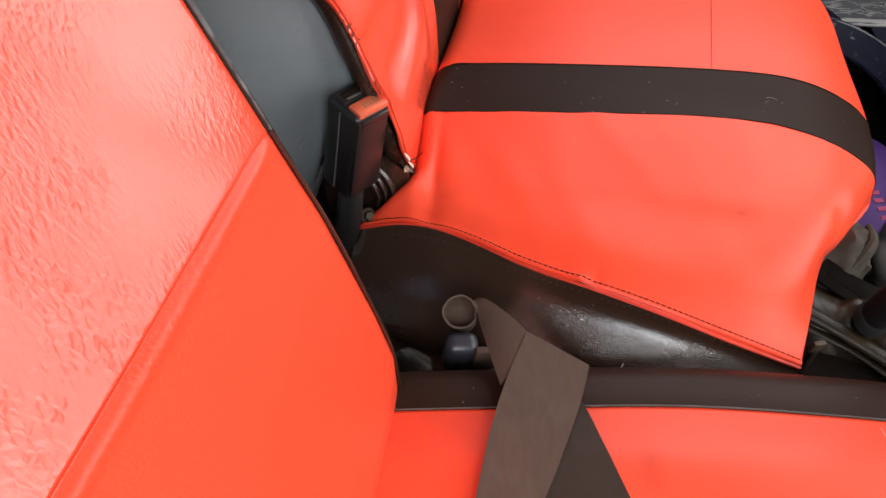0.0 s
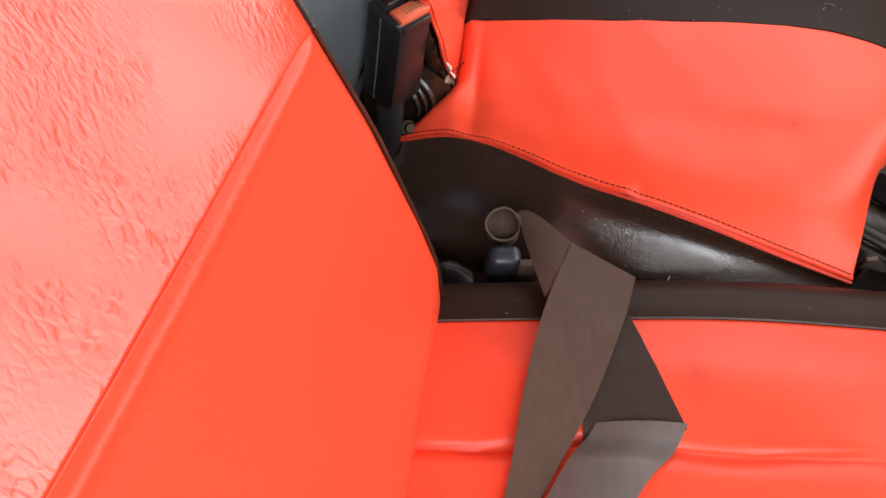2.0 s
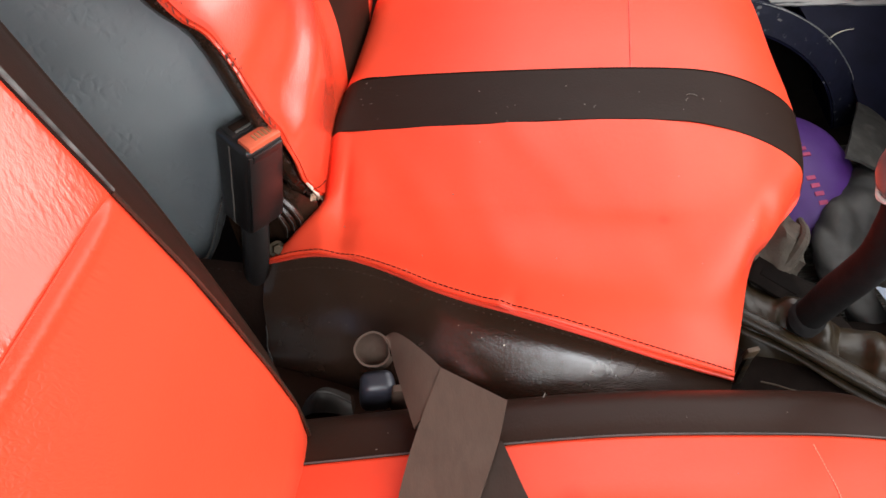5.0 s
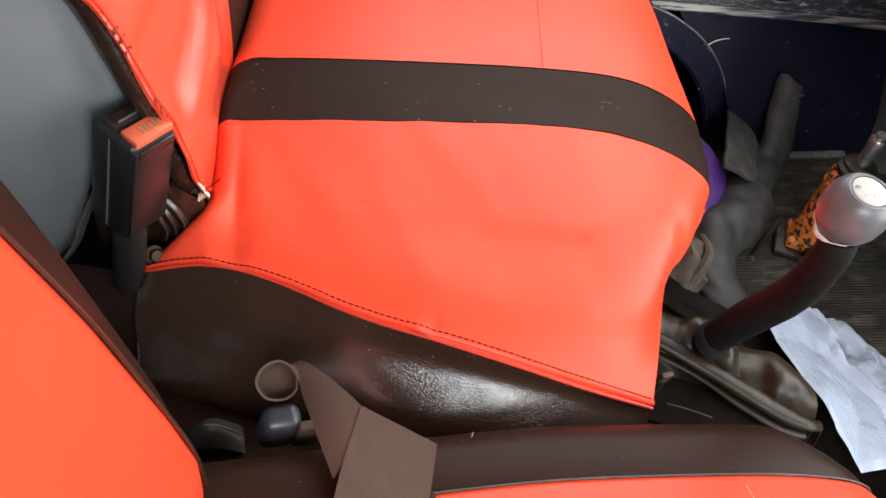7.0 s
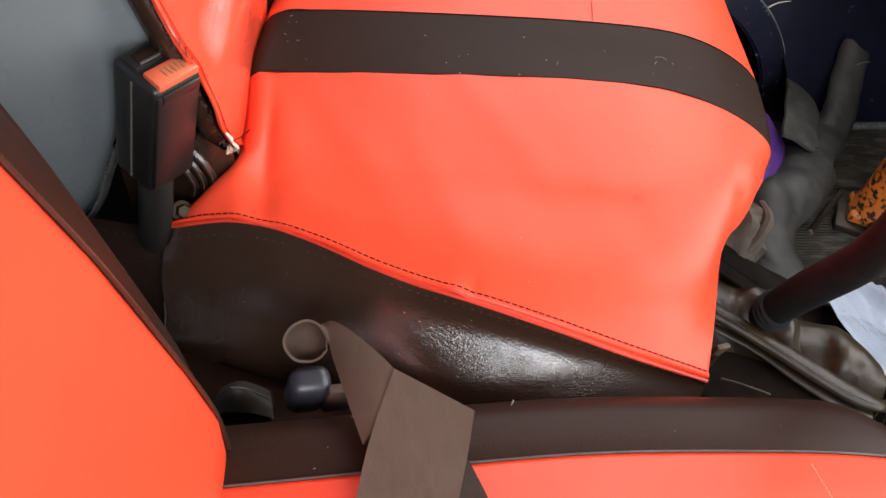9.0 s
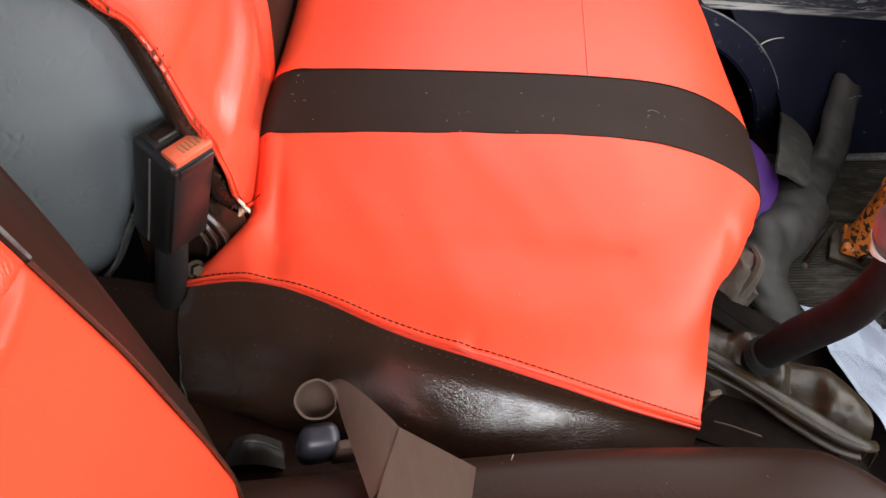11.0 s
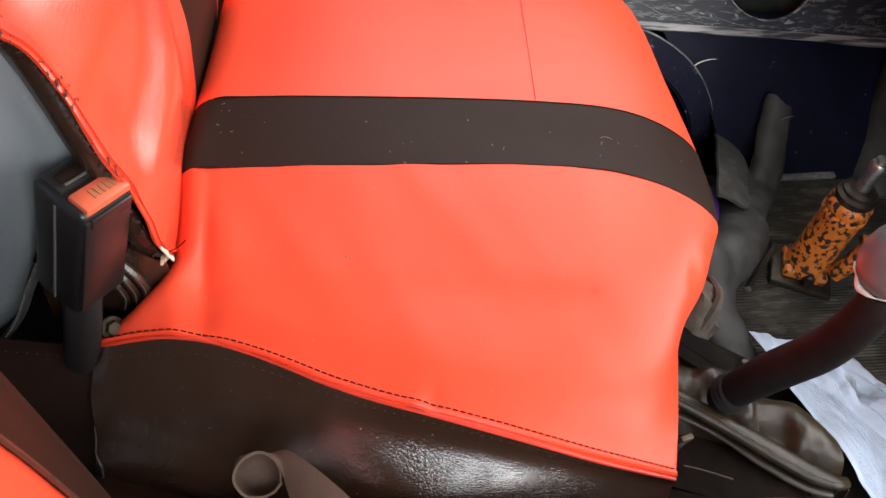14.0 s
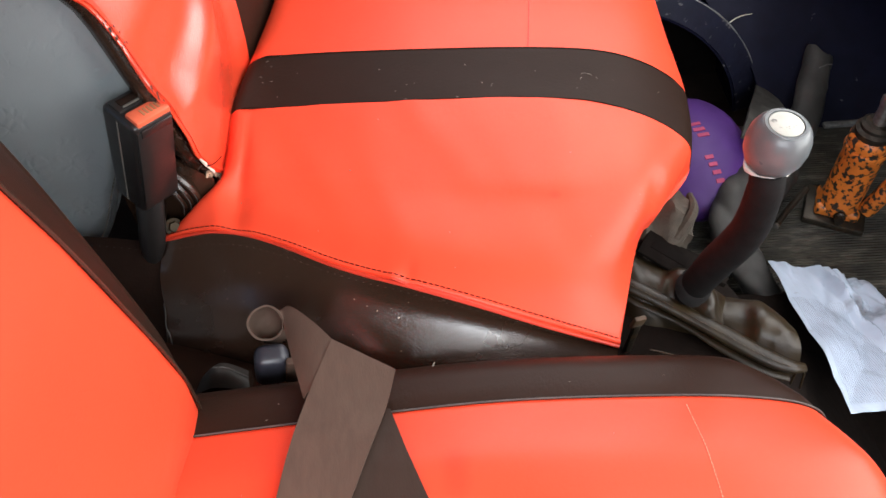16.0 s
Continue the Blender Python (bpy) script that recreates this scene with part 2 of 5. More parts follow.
PRIMER = material("bare_primer_edge", (0.27, 0.27, 0.255), 0.6, grain=70, vary=0.4, bump=0.5, second=(0.025, 0.026, 0.034), mask=(190, 0.46, 0.58), stretch=(0.10, 1, 1))
SCRAPE = material("grey_scrape", (0.17, 0.17, 0.165), 0.7, grain=150, vary=0.5, bump=0.4)
SCUFF = material("pale_scuff", (0.24, 0.25, 0.25), 0.6, grain=200, vary=0.3, bump=0)
# near-black that paints the shade inside the wheel housing and the bracket slot
SHADE_BLACK = material("shaded_hollow_black", (0.004, 0.003, 0.0025), 0.8, grain=70, bump=0.1, spec=0.05)
BRACKET = material("brown_black_bracket", (0.0055, 0.0040, 0.0032), 0.8, 0.0, grain=70, vary=0.4, bump=0.4, spec=0.05)
DARK_TRIM = material("dark_painted_metal", (0.042, 0.047, 0.040), 0.7, spec=0.2, grain=30, vary=0.45, bump=0.4, bump_scale=80, second=(0.085, 0.090, 0.078), mask=(22, 0.52, 0.72), stretch=(1, 1, 0.4))
MAT = material("ribbed_floor_mat", (0.036, 0.031, 0.021), 0.6, grain=40, vary=0.5, bump=0.5, bump_scale=150, second=(0.10, 0.09, 0.07), mask=(30, 0.52, 0.75), stretch=(1, 3, 1))
CARPET = material("black_floor_covering", (0.0085, 0.0055, 0.0042), 0.9, grain=90, vary=0.3, bump=0.5, bump_scale=250, spec=0.08)
HOSE = material("grey_rubber_hose", (0.036, 0.0345, 0.0322), 0.60, grain=38, vary=0.5, bump=0.7, bump_scale=60, second=(0.046, 0.044, 0.040), mask=(26, 0.45, 0.75), spec=0.35)
FLAP = material("grey_rubber_sheet", (0.046, 0.044, 0.040), 0.7, grain=50, vary=0.35, bump=0.4, bump_scale=120, second=(0.075, 0.072, 0.065), mask=(45, 0.55, 0.75), spec=0.2)
CLOTH = material("dirty_cloth", (0.043, 0.032, 0.021), 0.85, grain=90, vary=0.35, bump=0.6, bump_scale=400)
PURPLE = material("purple_cloth", (0.050, 0.010, 0.125), 0.6, grain=60, vary=0.12, bump=0.3, bump_scale=900)
PINK = material("pink_print", (0.30, 0.026, 0.085), 0.6, grain=200, vary=0.1, bump=0)
PAPER = material("crumpled_paper", (0.45, 0.53, 0.65), 0.5, grain=35, vary=0.08, bump=1.0, bump_scale=55, second=(0.13, 0.14, 0.16), mask=(24, 0.57, 0.70))
PAPER_LINE = material("grey_print_lines", (0.22, 0.26, 0.34), 0.6, bump=0)
ORANGE = material("chipped_orange_paint", (0.60, 0.165, 0.022), 0.45, grain=60, vary=0.18, bump=0.5, bump_scale=110, second=(0.022, 0.018, 0.014), mask=(165, 0.515, 0.555))
OLD_IRON = material("greasy_iron", (0.034, 0.027, 0.019), 0.45, 0.5, grain=80, vary=0.4, bump=0.4, second=(0.085, 0.048, 0.022), mask=(60, 0.58, 0.74))
GREEN = material("green_plastic", (0.02, 0.20, 0.09), 0.35, grain=40, vary=0.15, bump=0.05)
STRAW = material("dry_straw", (0.45, 0.42, 0.34), 0.7, bump=0)
PANEL = material("grey_roof_lining", (0.42, 0.41, 0.39), 0.8, grain=40, vary=0.08, bump=0.2)
BODY = material("blue_body_paint", (0.02, 0.025, 0.08), 0.35, grain=20, vary=0.1, bump=0.05, coat=0.4)
GROUND = material("dusty_ground", (0.24, 0.20, 0.15), 0.9, grain=3, vary=0.2, bump=0.6, bump_scale=12)

# ---- mesh helpers ----


def obj(name, bm, mat, parent=None, label="", smooth=True):
    me = bpy.data.meshes.new(name)
    bmesh.ops.recalc_face_normals(bm, faces=bm.faces[:])
    if smooth:
        for f in bm.faces:
            f.smooth = True
    bm.to_mesh(me)
    bm.free()
    if smooth:
        me.set_sharp_from_angle(angle=radians(38))
    me.materials.append(mat)
    ob = new(name, me)
    if parent:
        ob.parent = parent
    if label:
        ob["label"] = label
    return ob


def part(name, bm, mat, parent, label="", smooth=True):
    return obj(name, bm, mat, parent, label, smooth)


def thing(name, label, category, group=""):
    return tagged(new(name), label, category, group)


def cr(pts, n):
    """A smooth curve through points, resampled to n points at even steps of its length."""
    p = np.array(pts, float)
    p = np.vstack([2 * p[0] - p[1], p, 2 * p[-1] - p[-2]])
    out = []
    for i in range(1, len(p) - 2):
        t = np.linspace(0, 1, 16, endpoint=False)[:, None]
        a, b, c, d = p[i - 1], p[i], p[i + 1], p[i + 2]
        out.append(0.5 * (2 * b + (c - a) * t + (2 * a - 5 * b + 4 * c - d) * t ** 2 + (3 * b - a - 3 * c + d) * t ** 3))
    q = np.vstack(out + [p[-2:-1]])
    s = np.concatenate([[0], np.cumsum(np.linalg.norm(np.diff(q, axis=0), axis=1))])
    w = np.linspace(0, s[-1], n)
    return np.stack([np.interp(w, s, q[:, k]) for k in range(q.shape[1])], 1)


def loft(curves, nu, per=6):
    """A smooth grid through curves, each resampled to nu points."""
    c = np.array([cr(k, nu) for k in curves])
    rows = []
    p = np.concatenate([[2 * c[0] - c[1]], c, [2 * c[-1] - c[-2]]])
    for i in range(1, len(p) - 2):
        for t in np.linspace(0, 1, per, endpoint=False):
            a, b, d, e = p[i - 1], p[i], p[i + 1], p[i + 2]
            rows.append(0.5 * (2 * b + (d - a) * t + (2 * a - 5 * b + 4 * d - e) * t ** 2 + (3 * b - a - 3 * d + e) * t ** 3))
    rows.append(c[-1])
    return np.array(rows)


def normals(g):
    du, dv = np.gradient(g, axis=1), np.gradient(g, axis=0)
    n = np.cross(du, dv)
    return n / np.maximum(np.linalg.norm(n, axis=2, keepdims=True), 1e-9)


def slab(g, thick):
    """A closed sheet: the grid, and the grid moved by thick along its normals, joined round the rim."""
    nv, nu = g.shape[:2]
    bm = bmesh.new()
    lo = g - normals(g) * thick
    a = [[bm.verts.new(p) for p in row] for row in g]
    b = [[bm.verts.new(p) for p in row] for row in lo]
    for i in range(nv - 1):
        for j in range(nu - 1):
            bm.faces.new((a[i][j], a[i][j + 1], a[i + 1][j + 1], a[i + 1][j]))
            bm.faces.new((b[i][j], b[i + 1][j], b[i + 1][j + 1], b[i][j + 1]))
    for i in range(nv - 1):
        for j in (0, nu - 1):
            bm.faces.new((a[i][j], a[i + 1][j], b[i + 1][j], b[i][j]))
    for j in range(nu - 1):
        for i in (0, nv - 1):
            bm.faces.new((a[i][j], a[i][j + 1], b[i][j + 1], b[i][j]))
    return bm


def tube(pts, radius, n=60, seg=12, flat=1.0, up=(0, 0, 1), bm=None):
    """A swept tube along a smooth curve; radius is a number or a list along the curve."""
    p = cr(pts, n)
    r = np.interp(np.linspace(0, 1, n), np.linspace(0, 1, len(radius)), radius) if hasattr(radius, "__len__") else np.full(n, radius)
    bm = bm or bmesh.new()
    rings = []
    tang = np.gradient(p, axis=0)
    side = None
    for k in range(n):
        t = Vector(tang[k]).normalized()
        s = t.cross(Vector(up)) if side is None else side - t * side.dot(t)
        if s.length < 1e-5:
            s = t.orthogonal()
        side = s.normalized()
        v = side.cross(t)
        rings.append([bm.verts.new(Vector(p[k]) + side * (r[k] * math.cos(a)) + v * (r[k] * flat * math.sin(a))) for a in np.linspace(0, 2 * math.pi, seg, endpoint=False)])
    for k in range(n - 1):
        for i in range(seg):
            j = (i + 1) % seg
            bm.faces.new((rings[k][i], rings[k][j], rings[k + 1][j], rings[k + 1][i]))
    bm.faces.new(rings[0][::-1])
    bm.faces.new(rings[-1])
    return bm


def lathe(profile, m=Matrix(), seg=32):
    """A turned solid from (radius, height) pairs about z."""
    bm = bmesh.new()
    rings = [[bm.verts.new((max(r, 1e-5) * math.cos(a), max(r, 1e-5) * math.sin(a), z)) for a in np.linspace(0, 2 * math.pi, seg, endpoint=False)] for r, z in profile]
    for k in range(len(rings) - 1):
        for i in range(seg):
            j = (i + 1) % seg
            bm.faces.new((rings[k][i], rings[k][j], rings[k + 1][j], rings[k + 1][i]))
    bm.faces.new(rings[0][::-1])
    bm.faces.new(rings[-1])
    bm.transform(m)
    return bm


def rbox(sx, sy, sz, bevel=0.003, m=Matrix(), seg=2, taper=None):
    """A box with rounded edges; taper narrows the lower end in x and y."""
    bm = bmesh.new()
    bmesh.ops.create_cube(bm, size=1)
    for v in bm.verts:
        k = 1.0
        if taper and v.co.z < 0:
            k = taper
        v.co = Vector((v.co.x * sx * k, v.co.y * sy * k, v.co.z * sz))
    if bevel:
        bmesh.ops.bevel(bm, geom=bm.edges[:], offset=bevel, segments=seg, profile=0.5, affect="EDGES", clamp_overlap=True)
    bm.transform(m)
    return bm


def prism(outline, z0, z1, m=Matrix(), bevel=0.0):
    bm = bmesh.new()
    lo = [bm.verts.new((x, y, z0)) for x, y in outline]
    hi = [bm.verts.new((x, y, z1)) for x, y in outline]
    bm.faces.new(lo[::-1])
    bm.faces.new(hi)
    for i in range(len(lo)):
        j = (i + 1) % len(lo)
        bm.faces.new((lo[i], lo[j], hi[j], hi[i]))
    if bevel:
        bmesh.ops.bevel(bm, geom=bm.edges[:], offset=bevel, segments=2, profile=0.5, affect="EDGES", clamp_overlap=True)
    bm.transform(m)
    return bm


def bar(a, b, w, h, bm=None, up=(0, 0, 1)):
    """A thin bar from a to b, added to bm."""
    bm = bm or bmesh.new()
    a, b = Vector(a), Vector(b)
    t = (b - a).normalized()
    s = t.cross(Vector(up)).normalized() * (w / 2)
    u = s.cross(t).normalized() * (h / 2)
    v = [bm.verts.new(p + i * s + j * u) for p in (a, b) for i, j in ((-1, -1), (1, -1), (1, 1), (-1, 1))]
    for q in ((3, 2, 1, 0), (4, 5, 6, 7), (0, 1, 5, 4), (1, 2, 6, 5), (2, 3, 7, 6), (3, 0, 4, 7)):
        bm.faces.new([v[i] for i in q])
    return bm


def dashes(curve, nrm, pitch, length, w=0.0009, lift=0.0004):
    """Stitches along a dense curve, lying on the surface with normals nrm."""
    s = np.concatenate([[0], np.cumsum(np.linalg.norm(np.diff(curve, axis=0), axis=1))])
    bm = bmesh.new()
    at = lambda w_: np.array([np.interp(w_, s, curve[:, k]) for k in range(3)])
    an = lambda w_: np.array([np.interp(w_, s, nrm[:, k]) for k in range(3)])
    x = 0.001
    while x + length < s[-1]:
        bar(at(x) + an(x) * lift, at(x + length) + an(x + length) * lift, w, w, bm, an(x))
        x += pitch
    return bm

# ---- setting ----
FLOOR_Z = -0.02


def plate(name, outline, z0, z1, mat, label, m=Matrix(), bevel=0.0):
    return tagged(obj(name, prism(outline, z0, z1, m, bevel), mat, smooth=False), label, kind="structure")


plate("ground", [(-60, -60), (60, -60), (60, 60), (-60, 60)], -0.62, -0.6, GROUND, "dusty bare ground outside the vehicle")
plate("floor", [(-0.75, -0.5), (0.93, -0.5), (0.93, 1.12), (-0.75, 1.12)], -0.06, FLOOR_Z - 0.004, CARPET, "black covering on the vehicle floor")
plate("wall_rear", [(-0.79, -0.5), (-0.75, -0.5), (-0.75, 1.12), (-0.79, 1.12)], -0.06, 0.62, PANEL, "grey panel behind the seats")
plate("ceiling", [(-0.79, -0.56), (0.75, -0.56), (0.75, 1.2), (-0.79, 1.2)], 1.22, 1.25, PANEL, "pale roof lining of the cab")
plate("wall_far", [(-0.75, 1.12), (0.93, 1.12), (0.93, 1.16), (-0.75, 1.16)], -0.06, 0.53, BODY, "dark blue inner side of the far door")
plate("wall_front", [(0.86, -0.5), (0.90, -0.5), (0.90, 1.12), (0.86, 1.12)], -0.06, 0.30, DARK_TRIM, "black covered bulkhead under the dashboard")
plate("dashboard_panel", [(0.64, 0.28), (0.90, 0.28), (0.90, 1.12), (0.64, 1.12)], 0.302, 0.325, CARPET, "black shelf above the footwell", bevel=0.008)
for nm, pts in (("pillar_front", ((0.9, 1.1, 0.30), (0.72, 1.16, 1.23))), ("pillar_rear", ((-0.72, 1.13, 0.6), (-0.72, 1.16, 1.23))),
                ("pillar_near_front", ((0.9, -0.5, 0.30), (0.72, -0.53, 1.23))), ("pillar_near_rear", ((-0.72, -0.5, -0.05), (-0.72, -0.53, 1.23)))):
    tagged(obj(nm, bar(*pts, 0.06, 0.06, up=(1, 0, 0)), BODY, smooth=False), "dark blue painted body pillar", kind="structure")

# sloping side panel of the foot space, with its ledge and round opening
# it runs up to the wheel housing below and on behind it above
AC, AR = Vector((0.341, 0.0, -0.061)), 0.246
FOOT_EDGE = [(0.855, FLOOR_Z - 0.01), (0.90, 0.022), (0.925, 0.0442), (0.928, 0.0468), (0.945, 0.062), (0.99, 0.104), (1.03, 0.122)]
foot_rows = []
for y, z in cr([(0.0, y, z) for y, z in FOOT_EDGE], 42)[:, 1:]:
    x0 = AC.x + math.sqrt(AR ** 2 - (z - AC.z) ** 2) - (0.004 if y < 0.9275 else 0.02)
    foot_rows.append([(x, y, z) for x in np.linspace(x0, 0.87, 50)])
g = np.array(foot_rows)
g = g + normals(g) * (0.003 * np.sin(g[..., 0:1] * 21) * np.sin(g[..., 1:2] * 40))
tagged(obj("side_panel_foot", slab(g, -0.004), BLUE), "dark blue painted sheet metal side of the footwell", kind="structure")
# ledge, turned a little towards the rear: worn edge, then the panel with the opening
SWING = pose(0.78, 0.99, 0, 0, 0, -3.8) @ pose(-0.78, -0.99, 0)
LEDGE = SWING @ pose(0, 0.990, 0.121, 50, 0, 0)
edge_g = loft([[tuple(SWING @ Vector(p)) for p in ((x, 0.988, 0.109 + 0.002 * math.sin(30 * x)), (x, 0.983, 0.115), (x, 0.992, 0.122))] for x in np.linspace(0.25, 0.87, 20)], 8, 2)
tagged(obj("trim", slab(edge_g, -0.004), PRIMER), "bare metal edge with rubbed off paint", kind="structure")


def holed_panel():
    """A sheet with a round opening through it, in its own plane: x along, y up the sheet."""
    bm = bmesh.new()
    n = 64
    c, r = Vector((0.632, 0.077)), 0.064
    outer = []
    for a in np.linspace(0, 2 * math.pi, n, endpoint=False):
        d = Vector((math.cos(a), math.sin(a)))
        k = min(((0.87 if d.x > 0 else 0.25) - c.x) / d.x if abs(d.x) > 1e-6 else 9, ((0.30 if d.y > 0 else 0.0) - c.y) / d.y if abs(d.y) > 1e-6 else 9)
        outer.append(c + d * k)
    for z, flip in ((0.0, 1), (-0.006, -1)):
        inn = [bm.verts.new((*(c + Vector((math.cos(a), math.sin(a))) * r * (1 + 0.012 * math.sin(5 * a))), z)) for a in np.linspace(0, 2 * math.pi, n, endpoint=False)]
        mid = [bm.verts.new((*(c + Vector((math.cos(a), math.sin(a))) * (r + 0.008)), z + (0.002 if flip > 0 else 0))) for a in np.linspace(0, 2 * math.pi, n, endpoint=False)]
        out = [bm.verts.new((*p, z)) for p in outer]
        for ring in ((inn, mid), (mid, out)):
            for i in range(n):
                j = (i + 1) % n
                bm.faces.new((ring[0][i], ring[0][j], ring[1][j], ring[1][i])[::flip])
        if flip > 0:
            top_in = inn
        else:
            for i in range(n):
                j = (i + 1) % n
                bm.faces.new((top_in[i], inn[i], inn[j], top_in[j]))
    return bm


bm = holed_panel()
bm.transform(LEDGE)
upper_panel = tagged(obj("side_panel_upper", bm, BLUE_WORN), "scuffed dark blue panel with a round speaker opening", kind="structure")
tagged(obj("wall_cavity", rbox(0.5, 0.02, 0.3, 0, pose(0.632, 1.085, 0.24)), DARK_TRIM, smooth=False), "dark hollow behind the speaker opening", kind="structure")

random.seed(31)


def flake(bm, c, size, long, turn):
    """An irregular chip in the paint, lying on the panel."""
    n = random.randint(7, 11)
    ring = []
    for i in range(n):
        a = 2 * math.pi * i / n
        r = size * random.uniform(0.45, 1.1)
        q = Matrix.Rotation(turn, 2) @ Vector((long * r * math.cos(a), r * math.sin(a)))
        ring.append((c[0] + q.x, max(0.001, c[1] + q.y)))
    if any(math.hypot(x - 0.632, y - 0.077) < 0.0685 for x, y in ring):
        return
    lo = [bm.verts.new(LEDGE @ Vector((x, y, 0.0003))) for x, y in ring]
    hi = [bm.verts.new(LEDGE @ Vector((x, y, 0.0024 if math.hypot(x - 0.632, y - 0.077) < 0.076 else 0.0009))) for x, y in ring]
    bm.faces.new(hi)
    for i in range(n):
        bm.faces.new((lo[i], lo[(i + 1) % n], hi[(i + 1) % n], hi[i]))


bm = bmesh.new()
for k in range(70):
    if k < 40:
        an, rr = random.uniform(3.2, 6.6), 0.072 + abs(random.gauss(0, 0.022))
        flake(bm, (0.632 + rr * math.cos(an), 0.077 + rr * math.sin(an)), random.uniform(0.0006, 0.0026), random.uniform(1, 4), an + 1.57 + random.uniform(-0.5, 0.5))
    else:
        flake(bm, (random.uniform(0.33, 0.80), random.uniform(0.002, 0.05) ** 1.0), random.uniform(0.0005, 0.0020), random.uniform(1.5, 7), random.uniform(-0.35, 0.35))
for c, size in (((0.738, 0.048), 0.011), ((0.752, 0.062), 0.007), ((0.735, 0.034), 0.006), ((0.760, 0.040), 0.004)):
    flake(bm, c, size, 1.5, 0.9)
part("paint_chip", bm, SCUFF, upper_panel, "pale chips and scrapes in the paint", smooth=False)["kind"] = "stuff"
bm = bmesh.new()
for k in range(330):
    if k < 190:
        c, turn, long_ = Vector((random.uniform(0.33, 0.80), abs(random.gauss(0.004, 0.022)))), random.gauss(0, 0.12), random.uniform(0.006, 0.040)
    elif k < 270:
        an, rr = random.uniform(3.0, 6.7), 0.074 + abs(random.gauss(0, 0.016))
        c, turn, long_ = Vector((0.632 + rr * math.cos(an), 0.077 + rr * math.sin(an))), an + 1.57 + random.gauss(0, 0.25), random.uniform(0.006, 0.022)
    else:
        c, turn, long_ = Vector((random.gauss(0.748, 0.022), random.gauss(0.050, 0.022))), random.uniform(-0.4, 2.2), random.uniform(0.004, 0.014)
    bow = random.uniform(-0.10, 0.10)
    ends = []
    for t in (-0.5, 0.0, 0.5):
        q = c + Matrix.Rotation(turn, 2) @ Vector((long_ * t, bow * long_ * (1 - 4 * t * t)))
        ends.append(q)
    if any(q.y < 0.001 or math.hypot(q.x - 0.632, q.y - 0.077) < 0.0735 for q in ends):
        continue
    thick = random.uniform(0.0003, 0.0007)
    for p_, q_ in zip(ends, ends[1:]):
        bar(LEDGE @ Vector((*p_, 0.0006)), LEDGE @ Vector((*q_, 0.0006)), thick, 0.0005, bm, LEDGE.to_3x3() @ Vector((0, 0, 1)))
part("scratch", bm, SCRAPE, upper_panel, "fine grey scratches in the paint", smooth=False)["kind"] = "stuff"
part("opening_rim", tube([LEDGE @ Vector((0.632 + 0.0652 * math.cos(a), 0.077 + 0.0652 * math.sin(a), 0.001)) for a in np.linspace(0, 2 * math.pi, 40)], [0.0008, 0.0014, 0.0007, 0.0012, 0.0006, 0.0015, 0.0008], 90, 6), PRIMER, upper_panel, "worn bare rim of the opening")
corner = loft([[(0.80 + 0.03 * math.sin(a), 0.862 + 0.03 * math.cos(a), -0.02), (0.825 + 0.03 * math.sin(a), 0.925 + 0.03 * math.cos(a), 0.06), (0.835 + 0.028 * math.sin(a), 0.975 + 0.03 * math.cos(a), 0.15), (0.84 + 0.026 * math.sin(a), 1.03 + 0.03 * math.cos(a), 0.25)] for a in np.linspace(2.2, 6.2, 9)], 24, 3)
tagged(obj("corner_trim", slab(corner, -0.003), DARK_TRIM), "black rubber trim in the corner of the footwell", kind="structure")

# ---- wheel housing ----
arch = thing("wheel_housing", "dark blue painted curved wheel housing with a scuffed rim", "wheel housing")


def arc_strip(r0, r1, y0, y1, n=48):
    rows = []
    for r, y in ((r0, y0), (r1, y1)):
        rows.append([(AC.x + r * math.cos(a), y, AC.z + r * math.sin(a)) for a in np.linspace(-0.30, math.pi * 0.98, n)])
    return np.array([np.array(rows[0]) * (1 - t) + np.array(rows[1]) * t for t in np.linspace(0, 1, 5)])


part("rim", slab(arc_strip(AR - 0.031, AR, 0.916, 0.926), 0.003), BLUE_RIM, arch, "rim flange with chipped paint")
part("shell", slab(arc_strip(AR - 0.034, AR - 0.034, 0.914, 1.06), 0.003), BLUE, arch)
# black sheet closing the housing; its colour stands in for deep shade
part("hollow", slab(arc_strip(0.01, AR - 0.036, 1.0, 1.0), 0.003), SHADE_BLACK, arch, "black sheet standing in for the shade under the housing")
part("lip", tube([(AC.x + AR * math.cos(a), 0.927, AC.z + AR * math.sin(a)) for a in np.linspace(-0.02, math.pi * 0.97, 14)], 0.0022, 60, 8), BLUE_RIM, arch)
part("worn_lip", tube([(AC.x + (AR + 0.0006) * math.cos(a), 0.9252, AC.z + (AR + 0.0006) * math.sin(a)) for a in np.linspace(0.42, 1.25, 16)], [0.0009, 0.0016, 0.0007, 0.0015, 0.0017, 0.0008, 0.0014, 0.0005], 60, 6), SCRAPE, arch, "paint rubbed bare along the lip")

